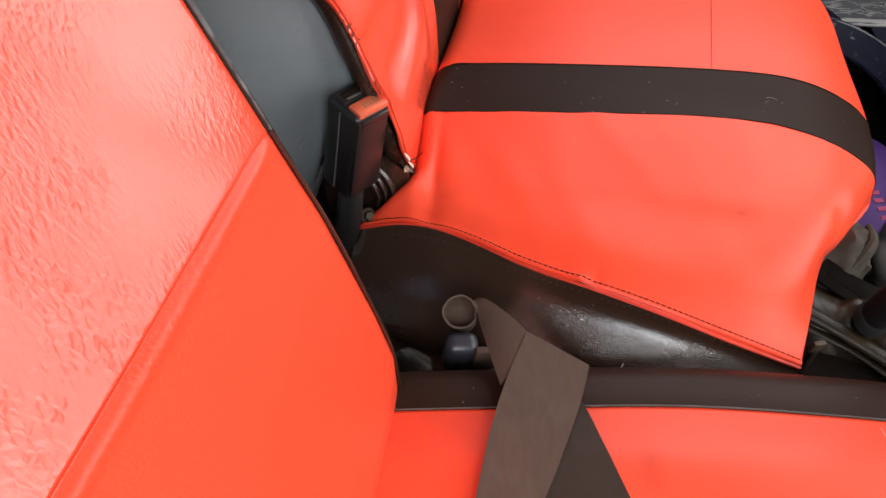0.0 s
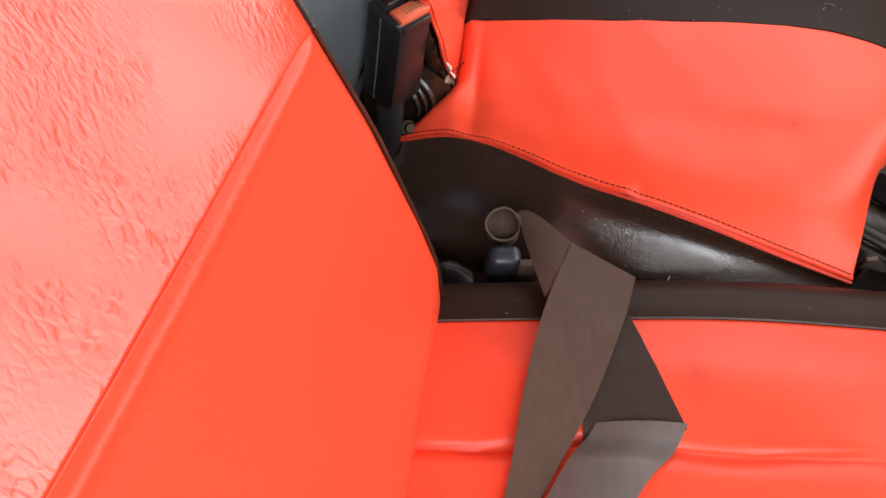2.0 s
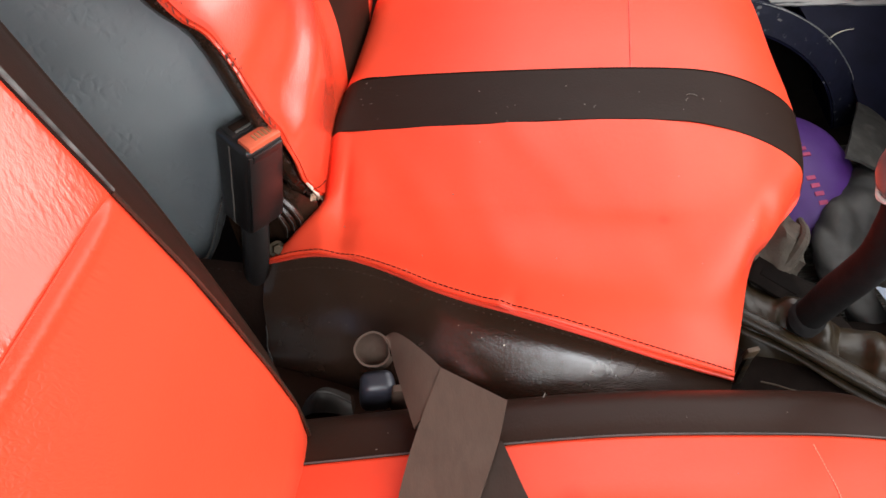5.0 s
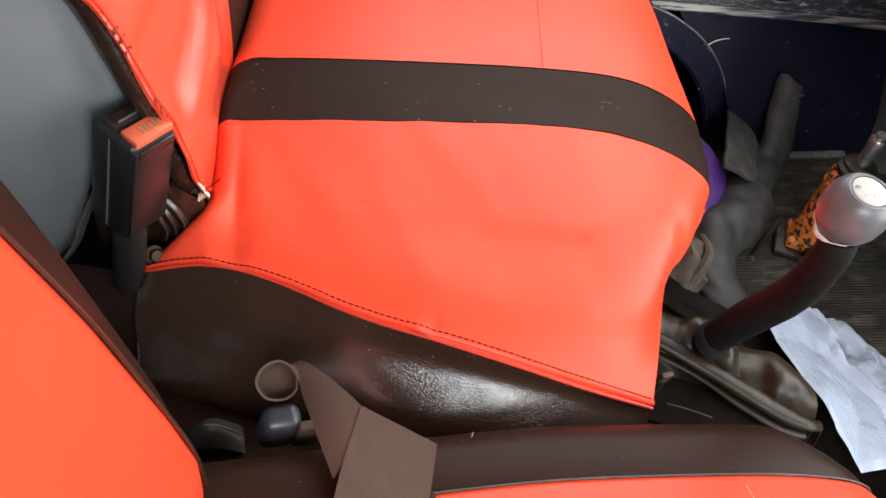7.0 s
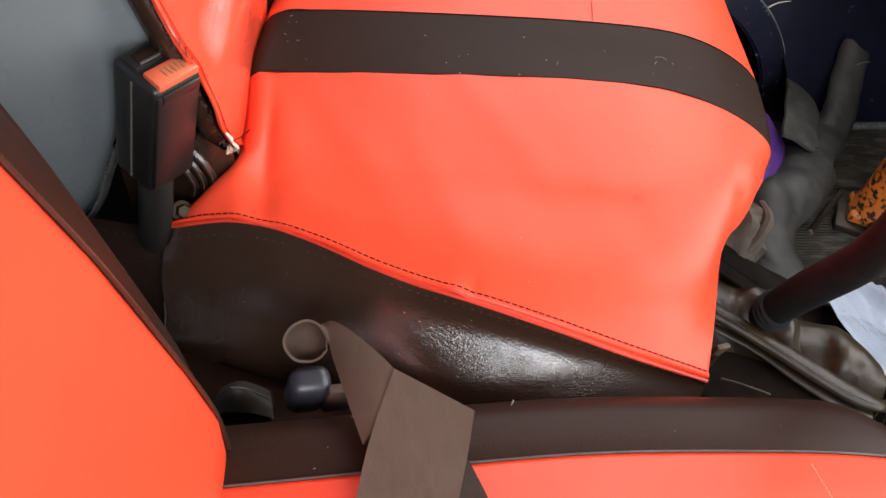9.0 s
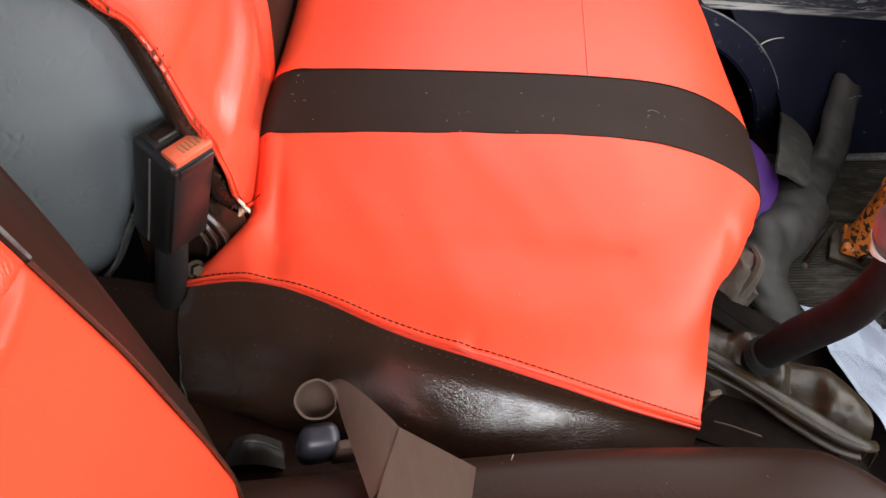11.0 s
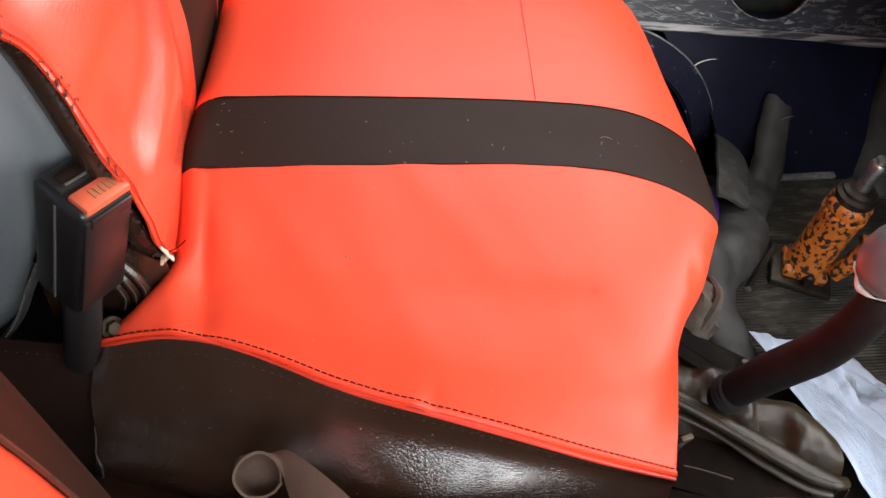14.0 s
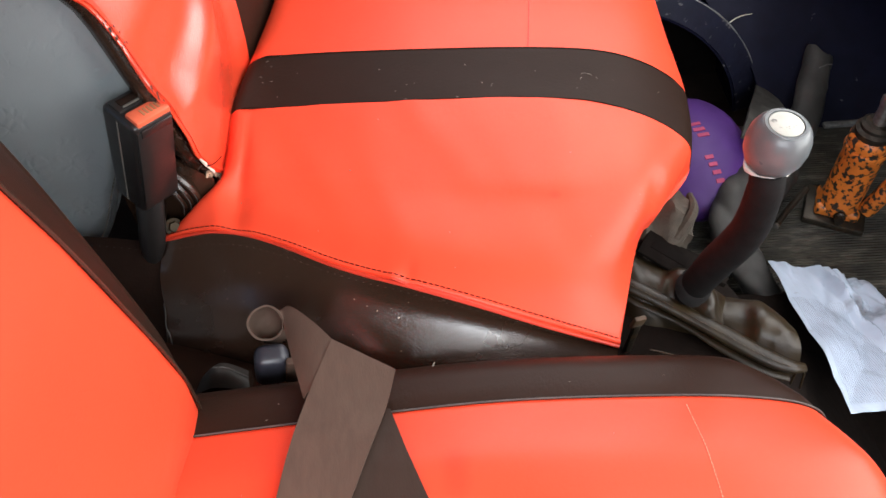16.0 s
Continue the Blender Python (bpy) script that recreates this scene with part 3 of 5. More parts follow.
random.seed(21)
bm = bmesh.new()
for k in range(64):
    # fine scratches that run along the rim and drift across it, and a few chips
    a_, w_ = random.uniform(0.25, 1.30), random.uniform(0.003, 0.029)
    long_, drift = (random.uniform(0.03, 0.16), random.uniform(-0.008, 0.008)) if k % 3 else (0.008, 0.0)
    pts_ = []
    for t in np.linspace(0, 1, 6):
        w = min(0.030, max(0.002, w_ + drift * t))
        r_ = AR - w
        pts_.append(Vector((AC.x + r_ * math.cos(a_ + t * long_), 0.926 - 0.010 * w / 0.031 - 0.0008, AC.z + r_ * math.sin(a_ + t * long_))))
    thick = random.uniform(0.0004, 0.0009) if k % 3 else random.uniform(0.0010, 0.0022)
    for p_, q_ in zip(pts_, pts_[1:]):
        bar(p_, q_, thick, 0.0008, bm, (0, 1, 0))
part("paint_scrape", bm, SCUFF, arch, "grey scratches and chips along the rim", smooth=False)["kind"] = "stuff"

# ---- engine tunnel between the seats ----
tun = loft([[(x, 0.30, 0.10), (x, 0.34, 0.165), (x, 0.40, 0.172), (x, 0.47, 0.168), (x, 0.53, 0.13), (x, 0.575, 0.03), (x, 0.585, FLOOR_Z - 0.004)] if x < 0.40 else
            [(x, 0.30, 0.10 - 0.9 * (x - 0.40)), (x, 0.34, 0.150 - 1.0 * (x - 0.40)), (x, 0.40, 0.150 - 1.0 * (x - 0.40)), (x, 0.46, 0.125 - 0.8 * (x - 0.40)), (x, 0.51, 0.085 - 0.6 * (x - 0.40)), (x, 0.56, 0.02), (x, 0.585, FLOOR_Z - 0.004)]
            for x in (-0.3, 0.0, 0.2, 0.36, 0.42, 0.46, 0.50, 0.54)], 40, 4)
tagged(obj("tunnel", slab(tun, 0.004), CARPET), "black covered hump between the two seats", kind="structure")

lining = loft([[(x, 0.325, 0.205), (x, 0.345, 0.218), (x, 0.365, 0.213), (x, 0.385 + 0.2 * max(0.0, -x), 0.203), (x, 0.42 + 0.2 * max(0.0, -x), 0.185)] for x in (-0.26, -0.18, -0.10, -0.02, 0.06, 0.12)], 24, 5)
lining = lining + np.array([[[0, 0, 0.003 * noise.noise(Vector(p) * 40)] for p in row] for row in lining])
tagged(obj("tunnel_lining", slab(lining, 0.003), BORDER_HIDE), "brown-black covering folded into the gap between the seats", kind="structure")

# ---- ribbed floor mat ----
mat_thing = thing("floor_mat", "worn brown-grey ribbed rubber floor mat, one corner turned up", "floor mat")
xs, ys = np.linspace(0.42, 0.86, 12), np.linspace(0.50, 0.872, 372)
gm = np.array([[(x, y, FLOOR_Z + 0.004 + 0.0016 * (1 if i % 4 < 2 else 0) + 0.001 * math.sin(9 * x + 3 * y)) for x in xs] for i, y in enumerate(ys)])
part("sheet", slab(gm, 0.003), MAT, mat_thing)
flap = loft([[(0.487, 0.745, 0.084), (0.527, 0.825, 0.060), (0.569, 0.910, 0.026)], [(0.520, 0.745, 0.070), (0.556, 0.812, 0.046), (0.590, 0.876, 0.022)], [(0.552, 0.748, 0.040), (0.580, 0.800, 0.024), (0.602, 0.846, 0.006)], [(0.572, 0.745, -0.008), (0.596, 0.790, -0.010), (0.612, 0.820, -0.012)]], 20, 6)
flap = flap + normals(flap) * np.array([[[0.003 * noise.noise(Vector(p) * 28)] for p in row] for row in flap])
part("turned_corner", slab(flap, 0.0035), FLAP, mat_thing, "grey rubber corner bent upwards")
part("mat_edge", rbox(0.085, 0.010, 0.006, 0.002, pose(0.700, 0.864, -0.010, 0, 0, 3)), SCRAPE, mat_thing, "pale worn edge of the mat")

# ---- far seat ----


def z_dent(g, cx, cy, rx, ry, depth):
    g = g.copy()
    w = np.exp(-((g[..., 0] - cx) / rx) ** 2 - ((g[..., 1] - cy) / ry) ** 2)
    g[..., 2] -= depth * w
    return g


far = thing("car_seat", "red leather car seat, black stripe and side, frayed backrest edge", "car seat", "front seats")
NU = 90
SEAM = [(-0.101, 0.468, 0.268), (-0.088, 0.463, 0.276), (-0.056, 0.460, 0.286), (-0.025, 0.452, 0.290), (0.007, 0.438, 0.290), (0.038, 0.421, 0.290),
        (0.069, 0.407, 0.290), (0.092, 0.398, 0.291), (0.148, 0.381, 0.283), (0.200, 0.370, 0.267), (0.252, 0.364, 0.247)]
LOW = [(-0.076, 0.481, 0.279), (-0.059, 0.482, 0.298), (-0.03, 0.478, 0.298), (0.03, 0.455, 0.298), (0.1, 0.43, 0.299), (0.17, 0.412, 0.293), (0.227, 0.402, 0.278), (0.263, 0.399, 0.253)]
MID = [(-0.06, 0.522, 0.273), (-0.041, 0.52, 0.301), (0.0, 0.515, 0.301), (0.1, 0.505, 0.302), (0.2, 0.495, 0.299), (0.262, 0.496, 0.291), (0.3, 0.497, 0.278), (0.315, 0.5, 0.256), (0.311, 0.505, 0.232)]
LOWMID = [(-0.064, 0.5, 0.276), (-0.0475, 0.5, 0.3005), (-0.01, 0.497, 0.3), (0.07, 0.482, 0.301), (0.16, 0.467, 0.298), (0.238, 0.457, 0.289), (0.273, 0.455, 0.276), (0.283, 0.457, 0.252)]
ST_LO = [(-0.06, 0.578, 0.272), (-0.047, 0.58, 0.3), (-0.015, 0.58, 0.303), (0.145, 0.58, 0.305), (0.225, 0.579, 0.302), (0.268, 0.577, 0.296), (0.313, 0.568, 0.283), (0.345, 0.558, 0.262), (0.351, 0.553, 0.232)]
ST_HI = [(-0.051, 0.652, 0.267), (-0.039, 0.653, 0.295), (-0.005, 0.656, 0.299), (0.1, 0.657, 0.299), (0.215, 0.657, 0.296), (0.285, 0.654, 0.29), (0.332, 0.646, 0.275), (0.362, 0.637, 0.252), (0.367, 0.632, 0.222)]
UP1 = [(-0.04, 0.74, 0.255), (-0.029, 0.74, 0.288), (0.01, 0.74, 0.295), (0.1, 0.74, 0.297), (0.23, 0.74, 0.294), (0.31, 0.735, 0.285), (0.352, 0.73, 0.265), (0.37, 0.727, 0.235), (0.368, 0.725, 0.215)]
UP2 = [(-0.028, 0.85, 0.249), (-0.015, 0.85, 0.283), (0.025, 0.85, 0.29), (0.1, 0.85, 0.292), (0.23, 0.85, 0.289), (0.3, 0.85, 0.281), (0.35, 0.845, 0.262), (0.368, 0.84, 0.235), (0.366, 0.84, 0.21)]
FAR1 = [(-0.02, 0.915, 0.24), (0.10, 0.918, 0.26), (0.23, 0.918, 0.258), (0.31, 0.915, 0.25), (0.34, 0.91, 0.22), (0.34, 0.91, 0.20)]
FAR2 = [(-0.02, 0.92, 0.17), (0.10, 0.925, 0.17), (0.23, 0.925, 0.17), (0.32, 0.915, 0.17), (0.33, 0.91, 0.165), (0.33, 0.91, 0.16)]


def under(c, dz, dx=-0.012):
    """The curve carried on below its front end: the cover tucked under the cushion."""
    e = c[-1]
    return c + [(e[0] + dx, e[1] + 0.004, e[2] - dz)]


sc, lc = cr(SEAM, 24), cr(LOW, 24)
HEM_TOP = [tuple(a * 0.89 + d * 0.11 + np.array((0, -0.0010, 0.0016))) for a, d in zip(sc, lc)]
HEM_IN = [tuple(a * 0.80 + d * 0.20 + np.array((0, 0, -0.0002))) for a, d in zip(sc, lc)]
low_grid = loft([SEAM, HEM_TOP, HEM_IN, LOW, LOWMID, MID, ST_LO], NU * 2, 7)
stripe_grid = loft([MID, ST_LO, ST_HI, UP1], NU, 10)[10:21]
up_grid = loft([ST_LO, ST_HI, UP1, UP2, FAR1, FAR2], NU, 8)[8:]
low_grid = z_dent(low_grid, -0.032, 0.500, 0.010, 0.045, 0.004)
low_grid = z_dent(low_grid, -0.0315, 0.520, 0.0036, 0.038, 0.0022)
low_grid = z_dent(low_grid, -0.0240, 0.478, 0.0085, 0.006, 0.0012)
low_grid = z_dent(low_grid, -0.054, 0.535, 0.010, 0.050, 0.0030)
low_grid = z_dent(low_grid, 0.088, 0.401, 0.006, 0.007, -0.0014)
low_grid = z_dent(low_grid, 0.099, 0.404, 0.004, 0.008, 0.0010)
low_grid = z_dent(low_grid, -0.050, 0.470, 0.008, 0.03, -0.0015)
low_grid = z_dent(low_grid, 0.00, 0.47, 0.05, 0.02, 0.0015)
low_grid = z_dent(low_grid, 0.303, 0.492, 0.008, 0.013, 0.008)
low_grid[..., 2] += np.array([[0.0007 * noise.noise(Vector((p[0] * 34 + p[1] * 12, p[1] * 16, 0.7))) + 0.0012 * noise.noise(Vector((p[0] * 9, p[1] * 11, 3.1))) for p in row] for row in low_grid]) * np.clip((low_grid[..., 2] - 0.27) / 0.02, 0, 1)
part("seat_cover", slab(low_grid, 0.003), RED, far)
part("stripe", slab(stripe_grid, 0.003), STRIPE, far, "flat brown-black leather stripe")
part("seat_cover", slab(up_grid, 0.003), RED, far)
# front apron that curls under the cushion
front = [cr(c, NU)[-1] for c in (SEAM, LOW, LOWMID, MID, ST_LO, ST_HI, UP1, UP2, FAR1)]
apron = loft([[tuple(p), (p[0] - 0.004, p[1] + 0.003, p[2] - 0.012), (p[0] - 0.03, p[1] + 0.010, p[2] - 0.028), (p[0] - 0.06, p[1] + 0.012, p[2] - 0.032)] for p in front], 12, 6)
part("front_apron", slab(apron, 0.003), RED, far)
# dark stitched edges and scuffs of the stripe
for edge_row, off in ((stripe_grid[0], 0.0003), (stripe_grid[-1], -0.0003)):
    part("stripe_edge", tube([tuple(p + np.array((0, off, 0.0002))) for p in edge_row[4::4]], 0.0006, 120, 6), FOAM, far)
random.seed(17)
bm = bmesh.new()
for k in range(9):
    i_, j_ = random.randrange(0, len(stripe_grid)), int(abs(random.gauss(0, 4))) + 8
    q = Vector(stripe_grid[i_][min(j_, NU - 2)]) + Vector((0, 0, 0.0004))
    an = random.uniform(0, 3.1)
    d_ = Vector((math.cos(an), math.sin(an), 0)) * random.uniform(0.0004, 0.0014)
    bar(q - d_, q + d_, random.uniform(0.0002, 0.0004), 0.0003, bm)
for cx_, cy_, cz_, r_, a0, a1 in ((0.2595, 0.6125, 0.2970, 0.0055, 0.4, 2.6), (0.2575, 0.6075, 0.2974, 0.0040, 2.0, 3.4), (0.266, 0.610, 0.2962, 0.0030, -0.4, 0.8), (0.180, 0.596, 0.3040, 0.006, 2.4, 3.3)):
    arc_ = [Vector((cx_ + r_ * math.cos(a), cy_ + 0.7 * r_ * math.sin(a), cz_ - 0.14 * r_ * math.cos(a) * (cx_ > 0.2))) for a in np.linspace(a0, a1, 7)]
    for a, b in zip(arc_, arc_[1:]):
        bar(a, b, 0.00035, 0.0003, bm)
for x_, y_, z_ in ((0.0774, 0.6274, 0.3012), (0.1005, 0.5815, 0.3056), (0.144, 0.5813, 0.3059), (0.1536, 0.6301, 0.3006), (0.1666, 0.601, 0.3037), (0.055, 0.503, 0.3018), (0.0768, 0.5592, 0.3040)):
    bar((x_ - 0.0006, y_ + 0.0004, z_), (x_ + 0.0006, y_ - 0.0004, z_), 0.0007, 0.0004, bm)
part("scuff_mark", bm, SPECK, far, "pale scuffs on the stripe", smooth=False)["kind"] = "stuff"
# piping and hem along the seam
part("hem", tube([tuple(p + np.array((0, 0.0002, -0.0016))) for p in cr(SEAM, 24)], 0.0016, 140, 8, 0.9), HEM, far, "rolled red hem")

part("stitching", dashes(low_grid[13], normals(low_grid)[13], 0.0044, 0.0031, 0.0008, 0.0000), THREAD, far, "dark red seam stitches")
SEAM_X = lambda y: 0.214 + 0.11 * (y - 0.656)
seam_line = np.array([[SEAM_X(row[0][1]), np.interp(SEAM_X(row[0][1]), row[:60, 0], row[:60, 1]), np.interp(SEAM_X(row[0][1]), row[:60, 0], row[:60, 2])] for row in up_grid[:30]])
part("seam", tube([tuple(p + np.array((0, 0, 0.0002))) for p in seam_line[::4]], 0.0006, 40, 6), HEM, far)
# black side panel
BULGE = [(-0.085, 0.442, 0.248), (-0.02, 0.428, 0.262), (0.05, 0.402, 0.268), (0.11, 0.384, 0.267), (0.17, 0.371, 0.261), (0.225, 0.365, 0.2475), (0.252, 0.363, 0.242)]
SHELF = [(-0.085, 0.425, 0.225), (-0.02, 0.402, 0.242), (0.05, 0.374, 0.242), (0.11, 0.351, 0.241), (0.17, 0.345, 0.239), (0.225, 0.346, 0.229), (0.251, 0.358, 0.232)]
BELLY = [(-0.085, 0.408, 0.20), (-0.02, 0.384, 0.212), (0.05, 0.357, 0.220), (0.11, 0.344, 0.216), (0.17, 0.343, 0.216), (0.225, 0.3445, 0.208), (0.250, 0.356, 0.216)]
FOOT = [(-0.085, 0.405, 0.14), (-0.02, 0.390, 0.15), (0.06, 0.372, 0.160), (0.13, 0.360, 0.165), (0.19, 0.358, 0.175), (0.235, 0.360, 0.185), (0.248, 0.364, 0.200)]
REAR = [(-0.235, 0.430, 0.13), (-0.240, 0.437, 0.185), (-0.240, 0.447, 0.210), (-0.240, 0.460, 0.245), (-0.240, 0.480, 0.266)]
side = loft([[r, (-0.16, 0.5 * (r[1] + c[0][1]), 0.5 * (r[2] + c[0][2]) + 0.004)] + c for r, c in zip(REAR, (FOOT, BELLY, SHELF, BULGE, [(x, y - 0.001, z - 0.002) for x, y, z in SEAM]))], NU + 40, 9)
wr = np.sin(side[..., 0] * 85 + side[..., 2] * 60) * 0.0004 * np.exp(-((side[..., 2] - 0.245) / 0.03) ** 2)
side = side + normals(side) * wr[..., None]
fold_at = lambda row: row[int(np.argmin(abs(row[:, 0] + 0.098)))] + np.array((0.0, -0.0012, 0.0006))
part("panel_edge", tube([tuple(fold_at(side[k])) for k in range(9, 22, 3)], [0.0003, 0.0007, 0.0004, 0.0006, 0.0003], 24, 6), PIPING, far, "pale worn fold")
rear_end = int(np.argmin(abs(side[16, :, 0] + 0.098)))
part("side_panel", slab(side[:, rear_end:], 0.003), BLACK, far, "creased shiny black leather side panel")
# behind the worn fold the shade of the seat gap is put into the colour
part("rear_flap", slab(side[:, :rear_end + 1] + np.array((0, 0.0012, -0.0006)), 0.003), FOAM, far, "matt rear part of the side, coloured dark for the shaded gap")
part("stitching", dashes(side[-3], normals(side)[-3], 0.0058, 0.0011, 0.0004, 0.0001), ANCHOR, far, "dull stitch holes")
# frame under the cushion
part("seat_frame", prism([(-0.14, 0.47), (0.05, 0.44), (0.18, 0.40), (0.23, 0.40), (0.27, 0.50), (0.30, 0.60), (0.31, 0.85), (-0.14, 0.90)], FLOOR_Z + 0.03, 0.21, bevel=0.01), FOAM, far)
part("cushion_foam", prism([(-0.12, 0.50), (0.05, 0.47), (0.18, 0.43), (0.21, 0.43), (0.26, 0.52), (0.29, 0.62), (0.30, 0.86), (-0.12, 0.88)], 0.205, 0.270, bevel=0.01), FOAM, far)


def lean(z):
    """How far the front of a backrest lies back at height z."""
    return float(np.interp(z, [0.2, 0.26, 0.30, 0.35, 0.394, 0.446, 0.5, 0.6, 0.75, 0.9], [-0.055, -0.053, -0.0505, -0.051, -0.059, -0.079, -0.100, -0.132, -0.172, -0.21]))


ZB = [0.255, 0.30, 0.34, 0.411, 0.462, 0.507, 0.60, 0.75, 0.90]
EY = [0.560, 0.512, 0.486, 0.482, 0.492, 0.474, 0.470, 0.470, 0.470]


def forward(y):
    """The backrest stands a little further forward towards the door."""
    return 0.018 * min(1.0, max(0.0, (y - 0.60) / 0.18))


def back_curve(y, dx):
    """A line up the backrest; its swelling fades out towards the cushion."""
    return [(lean(z) + forward(y) + dx * float(np.interp(z, [0.29, 0.33, 0.37, 0.44, 0.50, 0.6], [0.1, 0.45, 0.9, 1.0, 0.85, 0.8])), y, z) for z in ZB]


EDGE = [(lean(z) - 0.001, y, z) for z, y in zip(ZB, EY)]


def fold_lean(z):
    """Front of the padded part: upright low down, a short roll backwards, then a gentler lean."""
    return float(np.interp(z, [0.2, 0.30, 0.36, 0.374, 0.384, 0.394, 0.404, 0.44, 0.47, 0.5, 0.6, 0.75, 0.9], [-0.055, -0.0510, -0.0515, -0.0525, -0.0595, -0.0675, -0.0715, -0.0790, -0.0935, -0.109, -0.146, -0.180, -0.21]))


ZF = [0.255, 0.30, 0.34, 0.36, 0.37, 0.378, 0.386, 0.394, 0.402, 0.41, 0.42, 0.43, 0.445, 0.47, 0.507, 0.60, 0.75, 0.90]


def fold_curve(y, dx, w):
    out = []
    for z in ZF:
        e = float(np.interp(z, ZB, EY))
        full = float(np.interp(z, [0.29, 0.33, 0.37, 0.44, 0.50, 0.6], [0.1, 0.5, 0.9, 1.0, 0.85, 0.8]))
        drop = 0.27 * max(0.0, y - 0.49) * float(np.interp(z, [0.31, 0.36, 0.45, 0.6], [0, 1, 1, 0]))
        out.append((fold_lean(z - drop) * w + lean(z) * (1 - w) + forward(y) + dx * full, max(e + 0.3 * (y - 0.48), y), z))
    return out


red_back = loft([[(p[0] - 0.003, p[1] + 0.008, p[2]) for p in fold_curve(0.47, 0, 0)], fold_curve(0.47, -0.001, 0), fold_curve(0.50, 0.005, 0.8), fold_curve(0.525, 0.010, 1), fold_curve(0.555, 0.013, 1), fold_curve(0.58, 0.012, 1), fold_curve(0.61, 0.006, 0.8), fold_curve(0.635, 0.001, 0.4), fold_curve(0.652, 0.001, 0.2), fold_curve(0.668, 0.001, 0)], 110, 6)
stripe_back = loft([back_curve(0.668, 0.000), back_curve(0.710, 0.002), back_curve(0.785, 0.004)], 60, 6)
red_back2 = loft([back_curve(0.785, 0.005), back_curve(0.815, 0.008), back_curve(0.86, 0.012), back_curve(0.91, 0.006), [(p[0] - 0.05, 0.935, p[2]) for p in EDGE]], 60, 6)
part("backrest_cover", slab(red_back, -0.003), RED_POLISHED, far)
part("backrest_stripe", slab(stripe_back, -0.003), STRIPE, far, "black stripe down the backrest")
part("backrest_cover", slab(red_back2, -0.003), RED, far)
# frayed edge
random.seed(4)
edge_c = cr([(p[0] - 0.004, p[1] - 0.001, p[2]) for p in EDGE], 120)
bm = bmesh.new()
for i in range(6, 78):
    for _ in range(3):
        p = edge_c[i] + np.array([random.uniform(-0.001, 0.001), random.uniform(-0.001, 0.0006), random.uniform(-0.002, 0.002)])
        q = p + np.array([random.uniform(-0.003, 0.0002), random.uniform(-0.0008, 0.0004), random.uniform(-0.003, 0.003)])
        bar(p, q, random.uniform(0.0004, 0.0012), random.uniform(0.0003, 0.0006), bm, (1, 0.2, 0.1))
part("frayed_edge", bm, FRAY_DARK, far, "dark frayed leather edge", smooth=False)["kind"] = "stuff"
bm = bmesh.new()
for i in range(26):
    p = edge_c[int(random.uniform(4, 15))] + np.array([random.uniform(0, 0.003), -0.002, 0])
    q = p + np.array([random.uniform(-0.003, 0.004), random.uniform(-0.005, 0.0), random.uniform(-0.004, 0.004)])
    bar(p, q, random.uniform(0.001, 0.0035), 0.0012, bm, (1, 0.2, 0.1))
part("torn_backing", bm, FRAY, far, "pale torn backing", smooth=False)["kind"] = "stuff"
# clumps of torn fibre along the edge, and the pale lining curled out at its tip
bm = bmesh.new()
for lo_z, hi_z, count in ((0.395, 0.412, 26), (0.440, 0.462, 18), (0.480, 0.520, 40)):
    for k in range(4 * count):
        zz = random.uniform(lo_z, hi_z)
        row = red_back[random.choice((6, 7, 7, 8, 8, 9))]
        q = row[int(np.argmin(abs(row[:, 2] - zz)))] + np.array([0.0003, -0.0002, random.uniform(-0.002, 0.002)])
        bar(q, q + np.array([random.uniform(-0.0003, 0.0002), random.uniform(-0.0004, 0.0010), random.uniform(-0.0016, 0.0016)]), random.uniform(0.0004, 0.0012), random.uniform(0.0003, 0.0006), bm, (1, 0.2, 0.1))
part("torn_fibre", bm, FRAY_DARK, far, "dark brown torn fibres", smooth=False)["kind"] = "stuff"
tip_row = red_back[6]
tip_at = lambda z_: tip_row[int(np.argmin(abs(tip_row[:, 2] - z_)))]
for lo_z, hi_z in ((0.328, 0.342), (0.315, 0.327)):
    p0, p1 = tip_at(hi_z), tip_at(lo_z)
    part("curled_lining", tube([tuple(p0 + np.array([0.001, -0.001, 0])), tuple((p0 + p1) / 2 + np.array([0.0035, -0.0035, 0])), tuple(p1 + np.array([0.001, -0.001, 0]))], [0.0010, 0.0020, 0.0010], 20, 8, 0.6), FRAY_PALE, far, "pale torn lining")
part("loose_thread", tube([tuple(tip_at(0.326)), tuple(tip_at(0.326) + np.array([0.006, 0.002, 0.001])), tuple(tip_at(0.326) + np.array([0.012, 0.004, 0.006]))], 0.0004, 14, 5), FOAM, far)
# dark recess and grey side pad
rec = loft([[(p[0] - 0.004, p[1] + 0.003, p[2]) for p in EDGE], [(p[0] - 0.016, p[1] + 0.006, p[2]) for p in EDGE], [(p[0] - 0.05, p[1] + 0.045, p[2]) for p in EDGE], [(p[0] - 0.30, p[1] + 0.06, p[2]) for p in EDGE]], 50, 6)
part("side_lining", slab(rec, -0.003), BLACK, far, "black lining folded behind the pad")
pad_edge = [(-0.150, 0.478, 0.66), (-0.101, 0.480, 0.51), (-0.088, 0.480, 0.451), (-0.077, 0.480, 0.409), (-0.092, 0.474, 0.372), (-0.108, 0.470, 0.344), (-0.120, 0.468, 0.318), (-0.132, 0.468, 0.290), (-0.150, 0.468, 0.262), (-0.172, 0.470, 0.238)]
pad_edge = [(x - 0.008, y + 0.022, z - 0.020) for x, y, z in pad_edge]
pad_c = np.array([-0.34, 0.498, 0.50])
